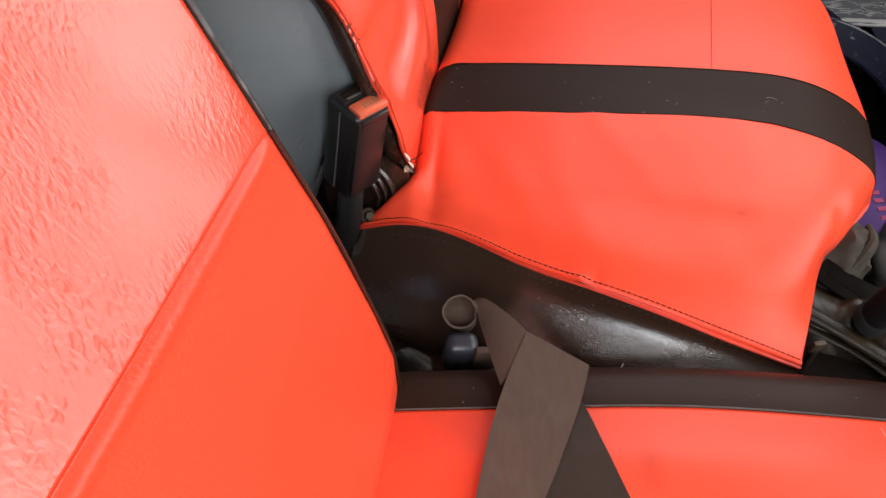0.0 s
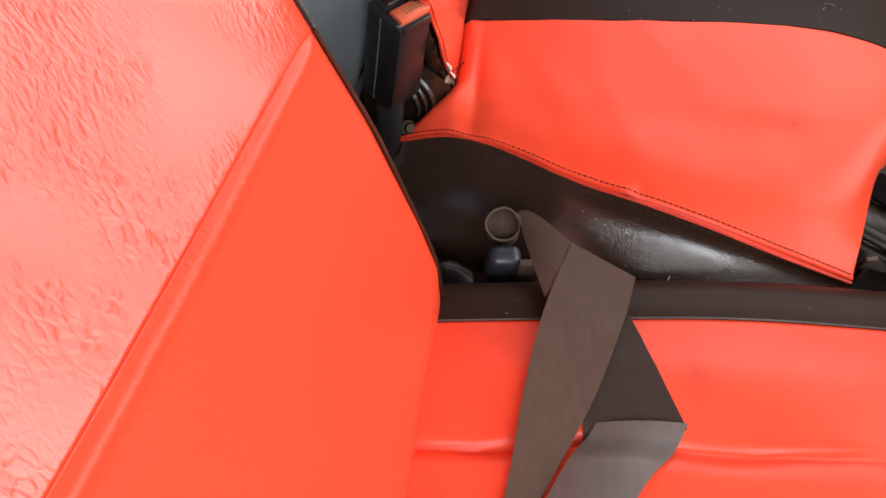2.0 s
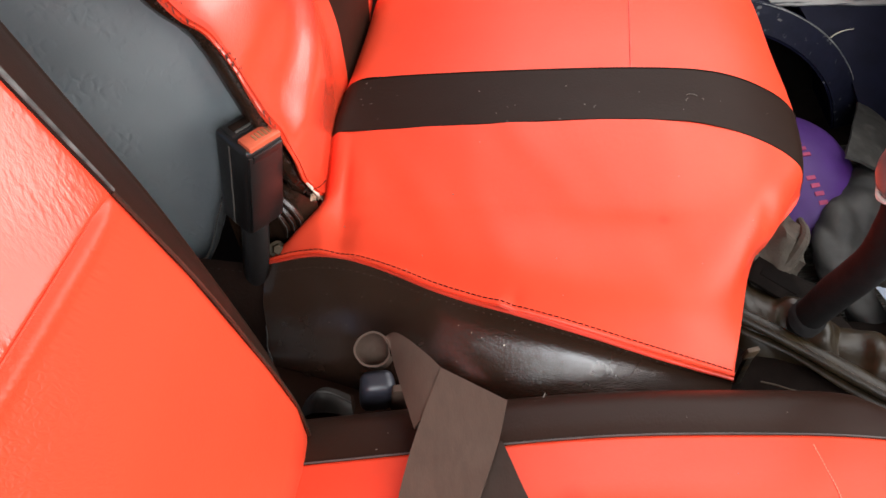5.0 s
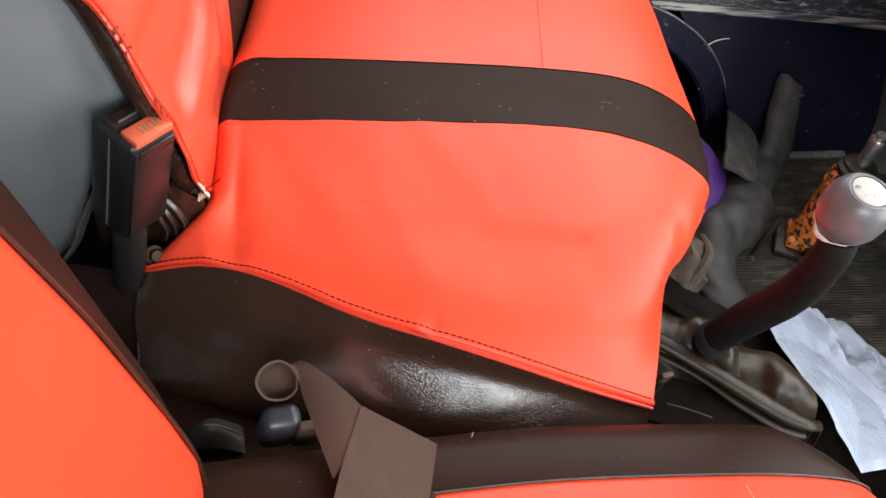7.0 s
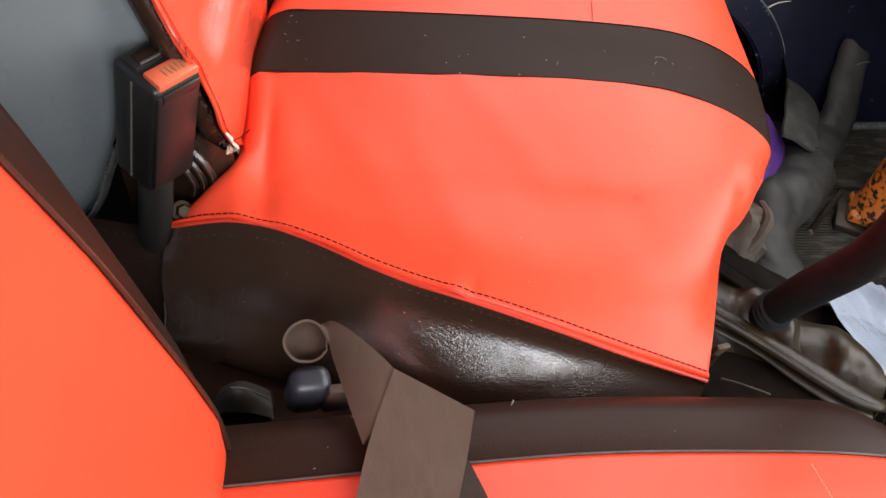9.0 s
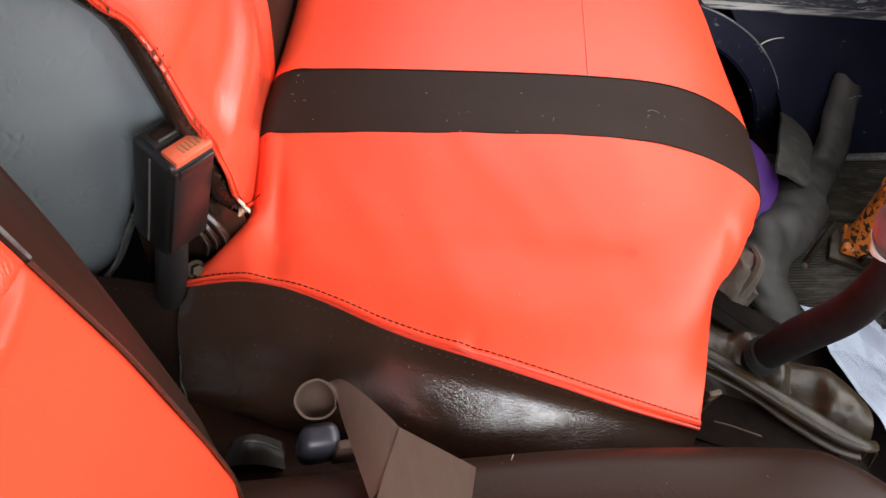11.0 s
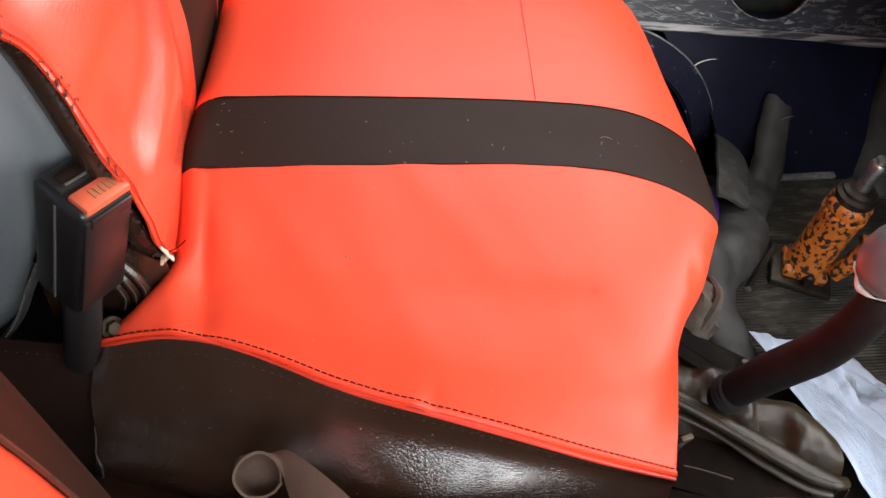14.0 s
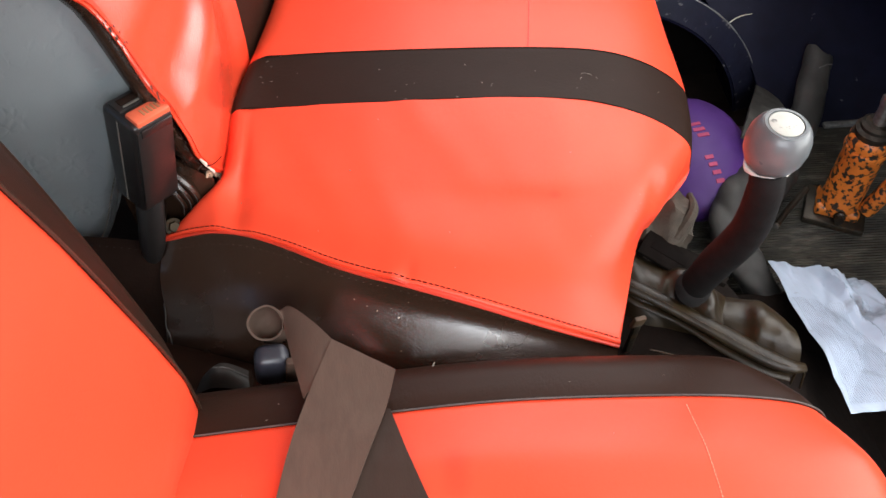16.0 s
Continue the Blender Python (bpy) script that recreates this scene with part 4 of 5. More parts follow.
pad = loft([[tuple(np.array(p) * (1 - k) + pad_c * k + np.array([0, 0.006 - 0.013 * math.sin(min(1, k * 2.6) * math.pi / 2) + (0.012 if k == 0 else 0), 0])) for p in pad_edge] for k in (0, 0.03, 0.08, 0.18, 0.32, 0.5, 0.72)], 60, 5)
part("side_pad", slab(pad, 0.003), GREY, far, "dark grey padded leather side of the backrest")
part("piping", tube(pad_edge, 0.0022, 90, 8), PIPING, far)
part("stitching", dashes(cr([(p[0] - 0.002, p[1] - 0.006, p[2] + 0.002) for p in pad_edge[3:]], 80), np.tile([0, -1.0, 0], (80, 1)), 0.004, 0.0022, 0.001, 0.001), SPECK, far)
# stitched ridges of the lining at the foot of the backrest
for k in range(3):
    arc_c = [(-0.088 - 0.002 * k, 0.494, 0.322 - 0.0065 * k), (-0.079 - 0.0035 * k, 0.491, 0.319 - 0.006 * k), (-0.0705 - 0.005 * k, 0.488, 0.310 - 0.0055 * k), (-0.0655 - 0.006 * k, 0.488, 0.297 - 0.005 * k), (-0.066 - 0.007 * k, 0.490, 0.280 - 0.003 * k)]
    part("lining_fold", tube(arc_c, 0.0030, 30, 8), BLACK, far)
    part("stitching", dashes(cr([(x + 0.0004, y - 0.0026, z + 0.0014) for x, y, z in arc_c], 40), np.tile([0.2, -0.8, 0.5], (40, 1)), 0.0024, 0.0014, 0.0007, 0.0004), PIPING, far)
part("lining_tuck", slab(loft([[(-0.125, 0.498, 0.34), (-0.09, 0.497, 0.335), (-0.066, 0.494, 0.322), (-0.052, 0.500, 0.300)], [(-0.125, 0.496, 0.30), (-0.09, 0.494, 0.30), (-0.068, 0.491, 0.295), (-0.054, 0.500, 0.280)], [(-0.125, 0.496, 0.25), (-0.09, 0.494, 0.25), (-0.068, 0.493, 0.25), (-0.056, 0.500, 0.25)]], 24, 6), -0.003), BLACK, far, "black lining tucked under the backrest")
# mounting bolt
BOLT = Matrix.Translation((-0.085, 0.472, 0.279)) @ Vector((0.45, -0.62, 0.62)).to_track_quat("Z", "Y").to_matrix().to_4x4()
bolt = part("bolt", lathe([(0.0048, 0), (0.0048, 0.0045), (0.0040, 0.0058), (0.002, 0.0060)], BOLT, 6), BRASS, far, "plated hexagon bolt")
part("washer", lathe([(0.0068, -0.002), (0.0068, 0.0008), (0.0045, 0.0016)], BOLT, 28), BRASS, far)

# ---- near seat ----
near = thing("car_seat", "red leather car seat with black cushion border and slanting seam", "car seat", "front seats")


def near_curve(y, z, xf, lift=0.0):
    sh = lambda x: y - 0.014 * min(1.1, max(0.0, (0.17 - x) / 0.2)) * min(1, max(0, (y - 0.2) / 0.08))
    return [(-0.16, sh(-0.1), z - 0.02), (-0.05, sh(-0.05), z - 0.003), (0.05, sh(0.05), z), (0.15, sh(0.15), z), (0.24, y, z - 0.0035), (0.31, y, z - 0.0105), (xf - 0.026, y - 0.002, z - 0.024), (xf - 0.005, y - 0.004, z - 0.052), (xf, y - 0.006, z - 0.09), (xf - 0.004, y - 0.008, z - 0.14)]


cush = loft([near_curve(-0.26, 0.285, 0.385), near_curve(-0.20, 0.312, 0.395), near_curve(0.0, 0.325, 0.402), near_curve(0.12, 0.325, 0.404), near_curve(0.180, 0.321, 0.404), near_curve(0.196, 0.3150, 0.404),
             near_curve(0.206, 0.317, 0.404), near_curve(0.245, 0.315, 0.402), near_curve(0.268, 0.309, 0.396), near_curve(0.2940, 0.2995, 0.386)], NU, 5)
cush = cush + np.stack([np.zeros(cush.shape[:2]), np.zeros(cush.shape[:2]), 0.0012 * np.sin(cush[..., 0] * 48 + cush[..., 1] * 20) * np.exp(-((cush[..., 1] - 0.2) / 0.03) ** 2)], 2)
near_w = np.exp(-((cush[..., 1] - 0.197) / 0.011) ** 2)
cush[..., 2] += near_w * (0.0026 * np.clip((cush[..., 0] - 0.10) / 0.16, 0, 1) + 0.0005 * np.sin(cush[..., 0] * 95 + 3 * np.sin(cush[..., 0] * 31)))
cush[..., 1] += 0.0032 * np.sin(cush[..., 0] * 33 + 0.6) * np.exp(-((cush[..., 1] - 0.197) / 0.02) ** 2)
cush[..., 2] += 0.0022 * np.exp(-((cush[..., 1] - 0.178) / 0.010) ** 2) - 0.0028 * np.exp(-((cush[..., 1] - 0.1965) / 0.0035) ** 2) * np.clip((0.24 - cush[..., 0]) / 0.15, 0.15, 1)
cush[..., 1] -= 0.012 * np.clip((0.07 - cush[..., 0]) / 0.07, 0, 1) * np.exp(-((cush[..., 1] - 0.197) / 0.022) ** 2)
part("seat_cover", slab(cush, 0.003), RED, near)
BORDER = [near_curve(0.2940, 0.3000, 0.3865), near_curve(0.308, 0.298, 0.380), near_curve(0.326, 0.292, 0.366), near_curve(0.338, 0.278, 0.352), near_curve(0.342, 0.25, 0.340), near_curve(0.342, 0.18, 0.335)]
border = loft(BORDER, NU, 5)
part("seat_border", slab(border, 0.003), BORDER_HIDE, near, "brown-black leather border of the cushion")
part("piping", tube([tuple(p) for p in cr([(x, y, z + 0.0004) for x, y, z in near_curve(0.2945, 0.3003, 0.3868)], 30)], 0.0007, 120, 6), BEAD, near, "pale bead between red and black")
nseam = np.array([row[int(np.argmin(abs(row[:, 0] - 0.2785 - 0.0015 * (0.296 - row[0][1]))))] for row in cush[-30:]])
nseam[:, 0] = 0.2735 + 0.04 * (0.296 - nseam[:, 1])
part("stitching", dashes(np.array([p + np.array([0.0, 0, 0.0003]) for p in cr(nseam[::4], 60)]), np.tile([0, 0, 1.0], (60, 1)), 0.0026, 0.0019, 0.00045, 0.0003), PALE_THREAD, near, "pale cross seam stitches")
part("seat_frame", prism([(-0.16, -0.24), (0.36, -0.24), (0.36, 0.27), (0.33, 0.325), (-0.16, 0.33)], FLOOR_Z + 0.03, 0.24, bevel=0.01), FOAM, near)


def nlean(z):
    return float(np.interp(z, [0.20, 0.28, 0.33, 0.376, 0.46, 0.53, 0.584, 0.7, 0.9], [-0.043, -0.037, -0.036, -0.044, -0.063, -0.084, -0.1, -0.135, -0.2]))


ZN = [0.27, 0.31, 0.345, 0.40, 0.46, 0.52, 0.58, 0.66, 0.77, 0.90]


def nback(y, dx, back_more=0.0):
    return [(nlean(z) + dx - back_more * max(0, z - 0.515), y, z) for z in ZN]


def nseam_z(y):
    """Height of the slanting seam across the backrest."""
    return 0.5196 + (0.301 - y) * 0.135 + (0.301 - y) ** 2 * 0.12


def back_panel(ks, upper):
    ys_ = np.concatenate([np.linspace(-0.22, 0.0, 60, endpoint=False), np.linspace(0.0, 0.30, 400, endpoint=False), np.linspace(0.30, 0.3008, 3)])
    rows = []
    for k in ks:
        row = []
        for y in ys_:
            sz_ = nseam_z(y)
            z = sz_ + k * ((0.90 - sz_) if upper else (sz_ - 0.27))
            d = z - sz_
            x = nlean(z) - 0.03 * max(0, -y / 0.22) ** 2 - 0.0015 * math.exp((y - 0.3008) / 0.006)
            soft = min(1.0, max(0.0, (0.298 - y) / 0.10))
            x -= 0.52 * soft * (2 - soft) * max(0, d) * (1 - 0.4 * min(1, max(0, d) / 0.25)) + 0.0016 * soft
            open_ = min(1.0, max(0.0, (0.301 - y) / 0.02))
            x += open_ * (-0.0034 * math.exp(-(d / 0.0017) ** 2))
            if d < 0:
                x += open_ * (0.0011 * math.exp(-((d + 0.0048) / 0.0034) ** 2) + 0.0004 * noise.noise(Vector((y * 560 + d * 150, d * 90, 5.0))) * math.exp(-((d + 0.008) / 0.008) ** 2))
            if d > 0:
                x += 0.0055 * min(1.0, d / 0.03) * soft * noise.noise(Vector((y * 13, z * 13, 2.0)))
            row.append((x, y, z))
        rows.append(row)
    return np.array(rows)


lower_p = back_panel(np.concatenate([np.linspace(-1, -0.16, 26), np.linspace(-0.155, -0.00005, 50)]), False)
upper_p = back_panel(np.concatenate([np.linspace(0.00003, 0.06, 34), np.linspace(0.09, 1, 30)]), True)
sgn = lambda g: 0.003 if normals(g)[20, 20, 0] > 0 else -0.003
part("backrest_cover", slab(lower_p, sgn(lower_p)), RED_PANEL, near, "smooth red leather lower panel")
part("backrest_cover", slab(upper_p, sgn(upper_p)), RED_WORN, near, "creased red leather upper panel")


def bolster_curve(k):
    """A line up the black side, k of the way back from the red edge; the side slants away and is deeper higher up."""
    out = []
    for z in ZN:
        deep = float(np.interp(z, [0.27, 0.33, 0.40, 0.50, 0.60, 0.75], [0.026, 0.030, 0.046, 0.068, 0.082, 0.085]))
        swell = 0.003 * math.sin(math.pi * min(1.0, k)) * deep / 0.11
        out.append((nlean(z) - 0.0012 - 0.63 * deep * k + 0.86 * swell, 0.3010 + deep * k + 0.5 * swell, z))
    return out


def bolster_back(dx, dy):
    return [(x + dx, y + dy, z) for x, y, z in bolster_curve(1.0)]


bolster = loft([bolster_curve(0.0), bolster_curve(0.08), bolster_curve(0.3), bolster_curve(0.6), bolster_curve(0.88), bolster_curve(1.0), bolster_back(-0.018, -0.002), bolster_back(-0.09, -0.02), bolster_back(-0.16, -0.04)], 90, 6)
part("backrest_side", slab(bolster, -0.003), STRIPE, near, "brown-black leather side of the backrest")
nb_line = nback(0.3012, 0.0)
part("piping", tube(nb_line[:6], 0.0011, 60, 6), BLACK, near)
part("piping", tube([(x + 0.0004, y + 0.0012, z) for x, y, z in nb_line[5:]], [0.0008, 0.0018, 0.0024, 0.0026, 0.0024], 60, 8, 0.7), WORN_PIPING, near, "pale worn piping")
seam_ys = np.linspace(-0.2, 0.292, 40)
part("seam", tube([(nlean(nseam_z(y)) - 0.0016 * min(1.0, max(0.0, (0.298 - y) / 0.10)) - 0.03 * max(0, -y / 0.22) ** 2 - 0.0031, y, nseam_z(y)) for y in seam_ys], 0.0007, 160, 6), RED_PANEL, near, "sunken red seam")
part("backrest_foam", prism([(-0.20, 0.30), (-0.20, 0.75), (-0.29, 0.75), (-0.29, 0.30)], -0.20, 0.29, pose(0, 0, 0, 90, 0, 0) @ Matrix.Scale(-1, 4, (0, 0, 1))), FOAM, near, smooth=False)

# dust specks caught on the covers
random.seed(11)


def specks(grids, count, parent):
    bm = bmesh.new()
    for _ in range(count):
        g = random.choice(grids)
        i, j = random.randrange(2, g.shape[0] - 2), random.randrange(6, g.shape[1] - 12)
        c = Vector(g[i][j]) + Vector((random.uniform(-0.003, 0.003), random.uniform(-0.003, 0.003), 0))
        nr = Vector(normals(g)[i][j])
        nr = nr if nr.z > 0 else -nr
        a = random.uniform(0, 3.1)
        d_ = Vector((math.cos(a), math.sin(a), 0)) * random.choice((0.0002, 0.0003, 0.0004, 0.0007))
        bar(c + nr * 0.0004 - d_, c + nr * 0.0004 + d_, random.uniform(0.0004, 0.0007), 0.0004, bm, nr)
    part("dust_speck", bm, SPECK, parent, "pale dust specks", smooth=False)["kind"] = "stuff"


specks([stripe_grid, side[16:34, 44:110], side[16:34, 44:110], low_grid], 46, far)
specks([border[:14], cush[-22:-4]], 18, near)

# ---- buckle and seat belt ----
buckle = thing("seat_belt_buckle", "black plastic seat belt buckle with an orange-red press button", "seat belt buckle")
BK = Matrix.Translation((-0.088, 0.479, 0.353)) @ Euler((radians(2), radians(12), 0)).to_matrix().to_4x4() @ pose(0, 0, 0, 0, 0, 50)
part("housing", rbox(0.034, 0.0345, 0.090, 0.0045, BK @ pose(0, 0.0018, 0), 3, 0.95), PLASTIC, buckle)
part("front_plate", rbox(0.030, 0.003, 0.078, 0.0014, BK @ pose(0.0, -0.0150, 0.001), 2), PLASTIC, buckle)
button = part("button", rbox(0.0280, 0.0135, 0.006, 0.0016, BK @ pose(0.001, -0.0080, 0.0445), 2), BUTTON, buckle, "orange-red press button")
for k in range(5):
    part("marking", rbox(0.0015, 0.006, 0.0006, 0, BK @ pose(-0.0035 + 0.003 * k, -0.0080, 0.0477)), BUTTON_MARK, button, smooth=False)
part("slot", rbox(0.027, 0.0130, 0.004, 0.001, BK @ pose(0.0, 0.0085, 0.0446)), PLASTIC, buckle)
part("latch", rbox(0.018, 0.0016, 0.003, 0.0005, BK @ pose(0.0, 0.0045, 0.0462)), STEEL, buckle, "pale steel edge of the latch")
part("slot_opening", rbox(0.021, 0.0065, 0.003, 0.0008, BK @ pose(0.001, 0.0090, 0.0458)), FOAM, buckle)
part("front_lip", rbox(0.026, 0.0022, 0.007, 0.001, BK @ pose(0.001, -0.0162, 0.0375), 2), PLASTIC, buckle)
part("seam_line", rbox(0.0008, 0.0012, 0.080, 0, BK @ pose(-0.0170, 0.002, 0)), SPECK, buckle)
part("stalk", tube([BK @ Vector((0, 0, -0.036)), (-0.100, 0.470, 0.285), (-0.108, 0.460, 0.235), (-0.116, 0.450, 0.17)], [0.0115, 0.0115, 0.0110, 0.009], 30, 12, 0.75), PLASTIC, buckle, "black plastic sleeve on the stalk")
part("anchor_plate", rbox(0.03, 0.004, 0.06, 0.0015, pose(-0.118, 0.440, 0.150)), STEEL, buckle)


def near_z(x, y):
    """Height of the near cushion below a place."""
    ys_ = [-0.2, 0.0, 0.12, 0.18, 0.196, 0.206, 0.245, 0.268, 0.290, 0.326, 0.338, 0.345]
    zs_ = [0.312, 0.325, 0.325, 0.321, 0.3125, 0.317, 0.315, 0.309, 0.300, 0.292, 0.278, 0.262]
    return float(np.interp(y, ys_, zs_)) - float(np.interp(x, [0.05, 0.15, 0.24, 0.31], [0, 0.0, 0.0035, 0.0105]))


def ribbon(left, right, lift, nu=40, nv=6, thick=0.0013, drape=True, curl=0.0):
    a, b = cr(left, nu), cr(right, nu)
    g = np.array([a * (1 - t) + b * t for t in np.linspace(0, 1, nv)])
    if drape:
        for i in range(nv):
            for j in range(nu):
                l_ = np.interp(j / (nu - 1), np.linspace(0, 1, len(lift)), lift)
                g[i, j, 2] = near_z(g[i, j, 0], g[i, j, 1]) + l_ + curl * math.sin(math.pi * i / (nv - 1))
    return slab(g, thick)


belt = thing("seat_belt", "brown-grey seat belt webbing, twisted and folded over the cushion edge", "seat belt")
Z = 0.0
part("webbing", ribbon([(0.0485, 0.3365, 0.3150), (0.036, 0.298, 0.3145), (0.028, 0.258, 0.3225), (0.022, 0.215, 0.3255), (0.018, 0.17, 0.329), (0.010, 0.11, 0.332)],
                       [(0.090, 0.312, 0.3140), (0.084, 0.285, 0.3145), (0.074, 0.250, 0.3240), (0.062, 0.215, 0.3255), (0.040, 0.165, 0.329), (0.016, 0.112, 0.332)], [], 50, 8, drape=False), WEB, belt)
# this stretch lies in shade, painted with the darker webbing copy
part("webbing_under", ribbon([(0.050, 0.300, Z), (0.056, 0.250, Z), (0.058, 0.188, Z)], [(0.086, 0.288, Z), (0.098, 0.250, Z), (0.1155, 0.2055, Z)], [0.006, 0.005, 0.004], 30, 6), WEB_SHADED, belt, "shaded lower stretch of the webbing, darkened by colour")
part("webbing_end", ribbon([(0.065, 0.205, Z), (0.052, 0.183, Z), (0.036, 0.150, Z), (0.015, 0.10, Z)], [(0.116, 0.2085, Z), (0.107, 0.190, Z), (0.085, 0.158, Z), (0.060, 0.10, Z)], [0.005, 0.010, 0.010, 0.008], 30, 6, curl=0.003), WEB_WORN, belt, "lighter worn end of the webbing")
# loop where the webbing rolls out of the gap: one edge curls round, the other runs straight on
RING = [(0.0125, 0.3590, 0.2950), (0.0085, 0.3560, 0.2910), (0.0025, 0.3545, 0.2890), (-0.0061, 0.3545, 0.2911), (-0.0118, 0.3592, 0.2958), (-0.0124, 0.3645, 0.2997), (-0.0081, 0.3706, 0.3028), (0.0002, 0.3740, 0.3040), (0.0075, 0.3715, 0.3030)]
rim_c = cr(RING + [(0.0118, 0.3655, 0.3010), (0.0150, 0.3520, 0.3010), (0.0215, 0.3300, 0.3050), (0.0320, 0.2960, 0.3105)], 110)
hub = np.array([0.0005, 0.3640, 0.2965])
inner_c = cr([tuple(hub + 0.97 * (np.array(q) - hub) + np.array([-0.002, 0.017, -0.031])) for q in RING[:7]] + [(0.0060, 0.3800, 0.2880), (0.0140, 0.3770, 0.2975), (0.0230, 0.3680, 0.3045), (0.0350, 0.3540, 0.3100), (0.0470, 0.3390, 0.3135), (0.0560, 0.3250, 0.3135)], 110)
part("webbing_loop", slab(np.array([rim_c * (1 - k) + inner_c * k + np.array([0, 0, 0.0015 * math.sin(math.pi * k)]) for k in np.linspace(0, 1, 12)]), 0.0014), WEB, belt, "webbing rolled into a loop")
ring_c = cr(RING + [(0.0118, 0.3655, 0.3000), RING[0]], 60)
roll_in = np.array([hub + (ring_c - hub) * 0.97 * math.cos(0.5 * math.pi * k) ** 0.7 + np.array([-0.001, 0.007, -0.013]) * math.sin(0.5 * math.pi * k) for k in np.linspace(0.02, 1.0, 10)])
part("webbing_roll", slab(roll_in, 0.0008), WEB, belt, "curled end of the webbing inside the loop")
part("tongue_cover", rbox(0.024, 0.018, 0.040, 0.007, pose(0.0, 0.3495, 0.266, 10, 8, 10), 4), PLASTIC_GREY, belt, "rounded blue-grey plastic cover")
part("tongue", rbox(0.020, 0.006, 0.036, 0.002, pose(0.0200, 0.3455, 0.264, 10, 8, 10)), WEB, belt)
anchor = thing("belt_anchor", "dark plastic belt anchor cap in the gap between the seats", "belt anchor")
cap_grid = loft([[(-0.064, 0.352, 0.226), (-0.050, 0.350, 0.236), (-0.036, 0.350, 0.235), (-0.022, 0.350, 0.227)], [(-0.058, 0.361, 0.234), (-0.047, 0.360, 0.2475), (-0.038, 0.360, 0.246), (-0.024, 0.360, 0.232)], [(-0.056, 0.372, 0.226), (-0.046, 0.370, 0.238), (-0.038, 0.370, 0.237), (-0.026, 0.370, 0.226)]], 16, 6)
part("cap", slab(cap_grid, 0.003 if normals(cap_grid)[6, 8, 2] > 0 else -0.003), ANCHOR, anchor)
part("cap_edge", tube([(-0.047, 0.3605, 0.2483), (-0.038, 0.3605, 0.2468), (-0.030, 0.3605, 0.2395), (-0.024, 0.3605, 0.2326)], 0.0004, 20, 6), PIPING, anchor, "pale worn edge")
part("cap_base", rbox(0.036, 0.020, 0.014, 0.002, pose(-0.042, 0.361, 0.220)), FOAM, anchor)

# ---- gear lever ----
lever = thing("gear_lever", "gear lever with satin metal knob, black sleeve and dusty boot", "gear lever")
ROD = [(0.330, 0.444, 0.178), (0.331, 0.439, 0.208), (0.336, 0.427, 0.258), (0.342, 0.411, 0.316), (0.337, 0.402, 0.368), (0.335, 0.404, 0.385)]
part("rod", tube(ROD, [0.0115, 0.0125, 0.0135, 0.0135, 0.0125, 0.0115], 60, 18), RUBBER, lever, "black rubber sleeve over the bent rod")
KN = Matrix.Translation((0.337, 0.4095, 0.404)) @ Matrix.Scale(0.85, 4) @ Euler((radians(3), radians(2), 0)).to_matrix().to_4x4()
knob = part("knob", lathe([(0.011, -0.0235), (0.015, -0.0225), (0.0195, -0.017), (0.0228, -0.009), (0.0238, 0.0), (0.0230, 0.008), (0.0205, 0.0145), (0.0172, 0.0188), (0.0165, 0.0193), (0.0155, 0.0188)], KN, 40), KNOB, lever, "satin silver ball")
part("cap", lathe([(0.0128, 0.0178), (0.0126, 0.0196), (0.010, 0.0204), (0.004, 0.0207), (0.0, 0.0207)], KN, 36), KNOB_CAP, knob, "worn white gear pattern cap")
part("cap_rim", lathe([(0.0130, 0.0182), (0.0136, 0.0200), (0.0156, 0.0198), (0.0168, 0.0185)], KN, 36), KNOB, knob)
part("collar", tube([KN @ Vector((0.0172 * math.cos(a), 0.0172 * math.sin(a), -0.0218 + 0.0016 * math.sin(3 * a) + 0.0008 * math.sin(7 * a))) for a in np.linspace(0, 2 * math.pi, 18)], [0.0004, 0.0006, 0.0013, 0.0007, 0.0017, 0.0008, 0.0020, 0.0009, 0.0015, 0.0005, 0.0012, 0.0003], 80, 8), GLUE, lever, "pale ring of dried glue")
for k in range(3):
    c = Vector(ROD[1]).lerp(Vector(ROD[2]), 0.02 + 0.10 * k)
    part("rib", lathe([(0.0125, -0.002), (0.0148, 0), (0.0125, 0.002)], Matrix.Translation(c) @ Euler((radians(18), radians(14), 0)).to_matrix().to_4x4(), 24), RUBBER, lever)
# boot: a slumped mound with a folded hem along its near side
mound = []
for s in np.linspace(0, 1, 11):
    x = 0.272 + 0.142 * s
    yc = 0.481 - 0.080 * s
    w = 0.012 + 0.018 * math.sin(math.pi * (0.25 + 0.52 * s)) ** 0.7 * (1 - 0.5 * max(0, (s - 0.85) / 0.15) ** 2)
    h = 0.016 + 0.025 * math.exp(-((s - 0.45) / 0.15) ** 2) + 0.012 * math.exp(-((s - 0.85) / 0.16) ** 2)
    h += 0.020 * math.exp(-((s - 0.12) / 0.16) ** 2)
    w += 0.014 * math.exp(-((s - 0.10) / 0.20) ** 2)
    z0 = 0.172
    mound.append([(x, yc - w * 1.25, z0 - 0.004), (x, yc - w, z0 + h * 0.30), (x, yc - w * 0.55, z0 + h * 0.85), (x, yc, z0 + h), (x, yc + w * 0.6, z0 + h * 0.75), (x, yc + w, z0 + h * 0.25), (x, yc + w * 1.1, z0 - 0.006)])
mg = loft(mound, 110, 14)


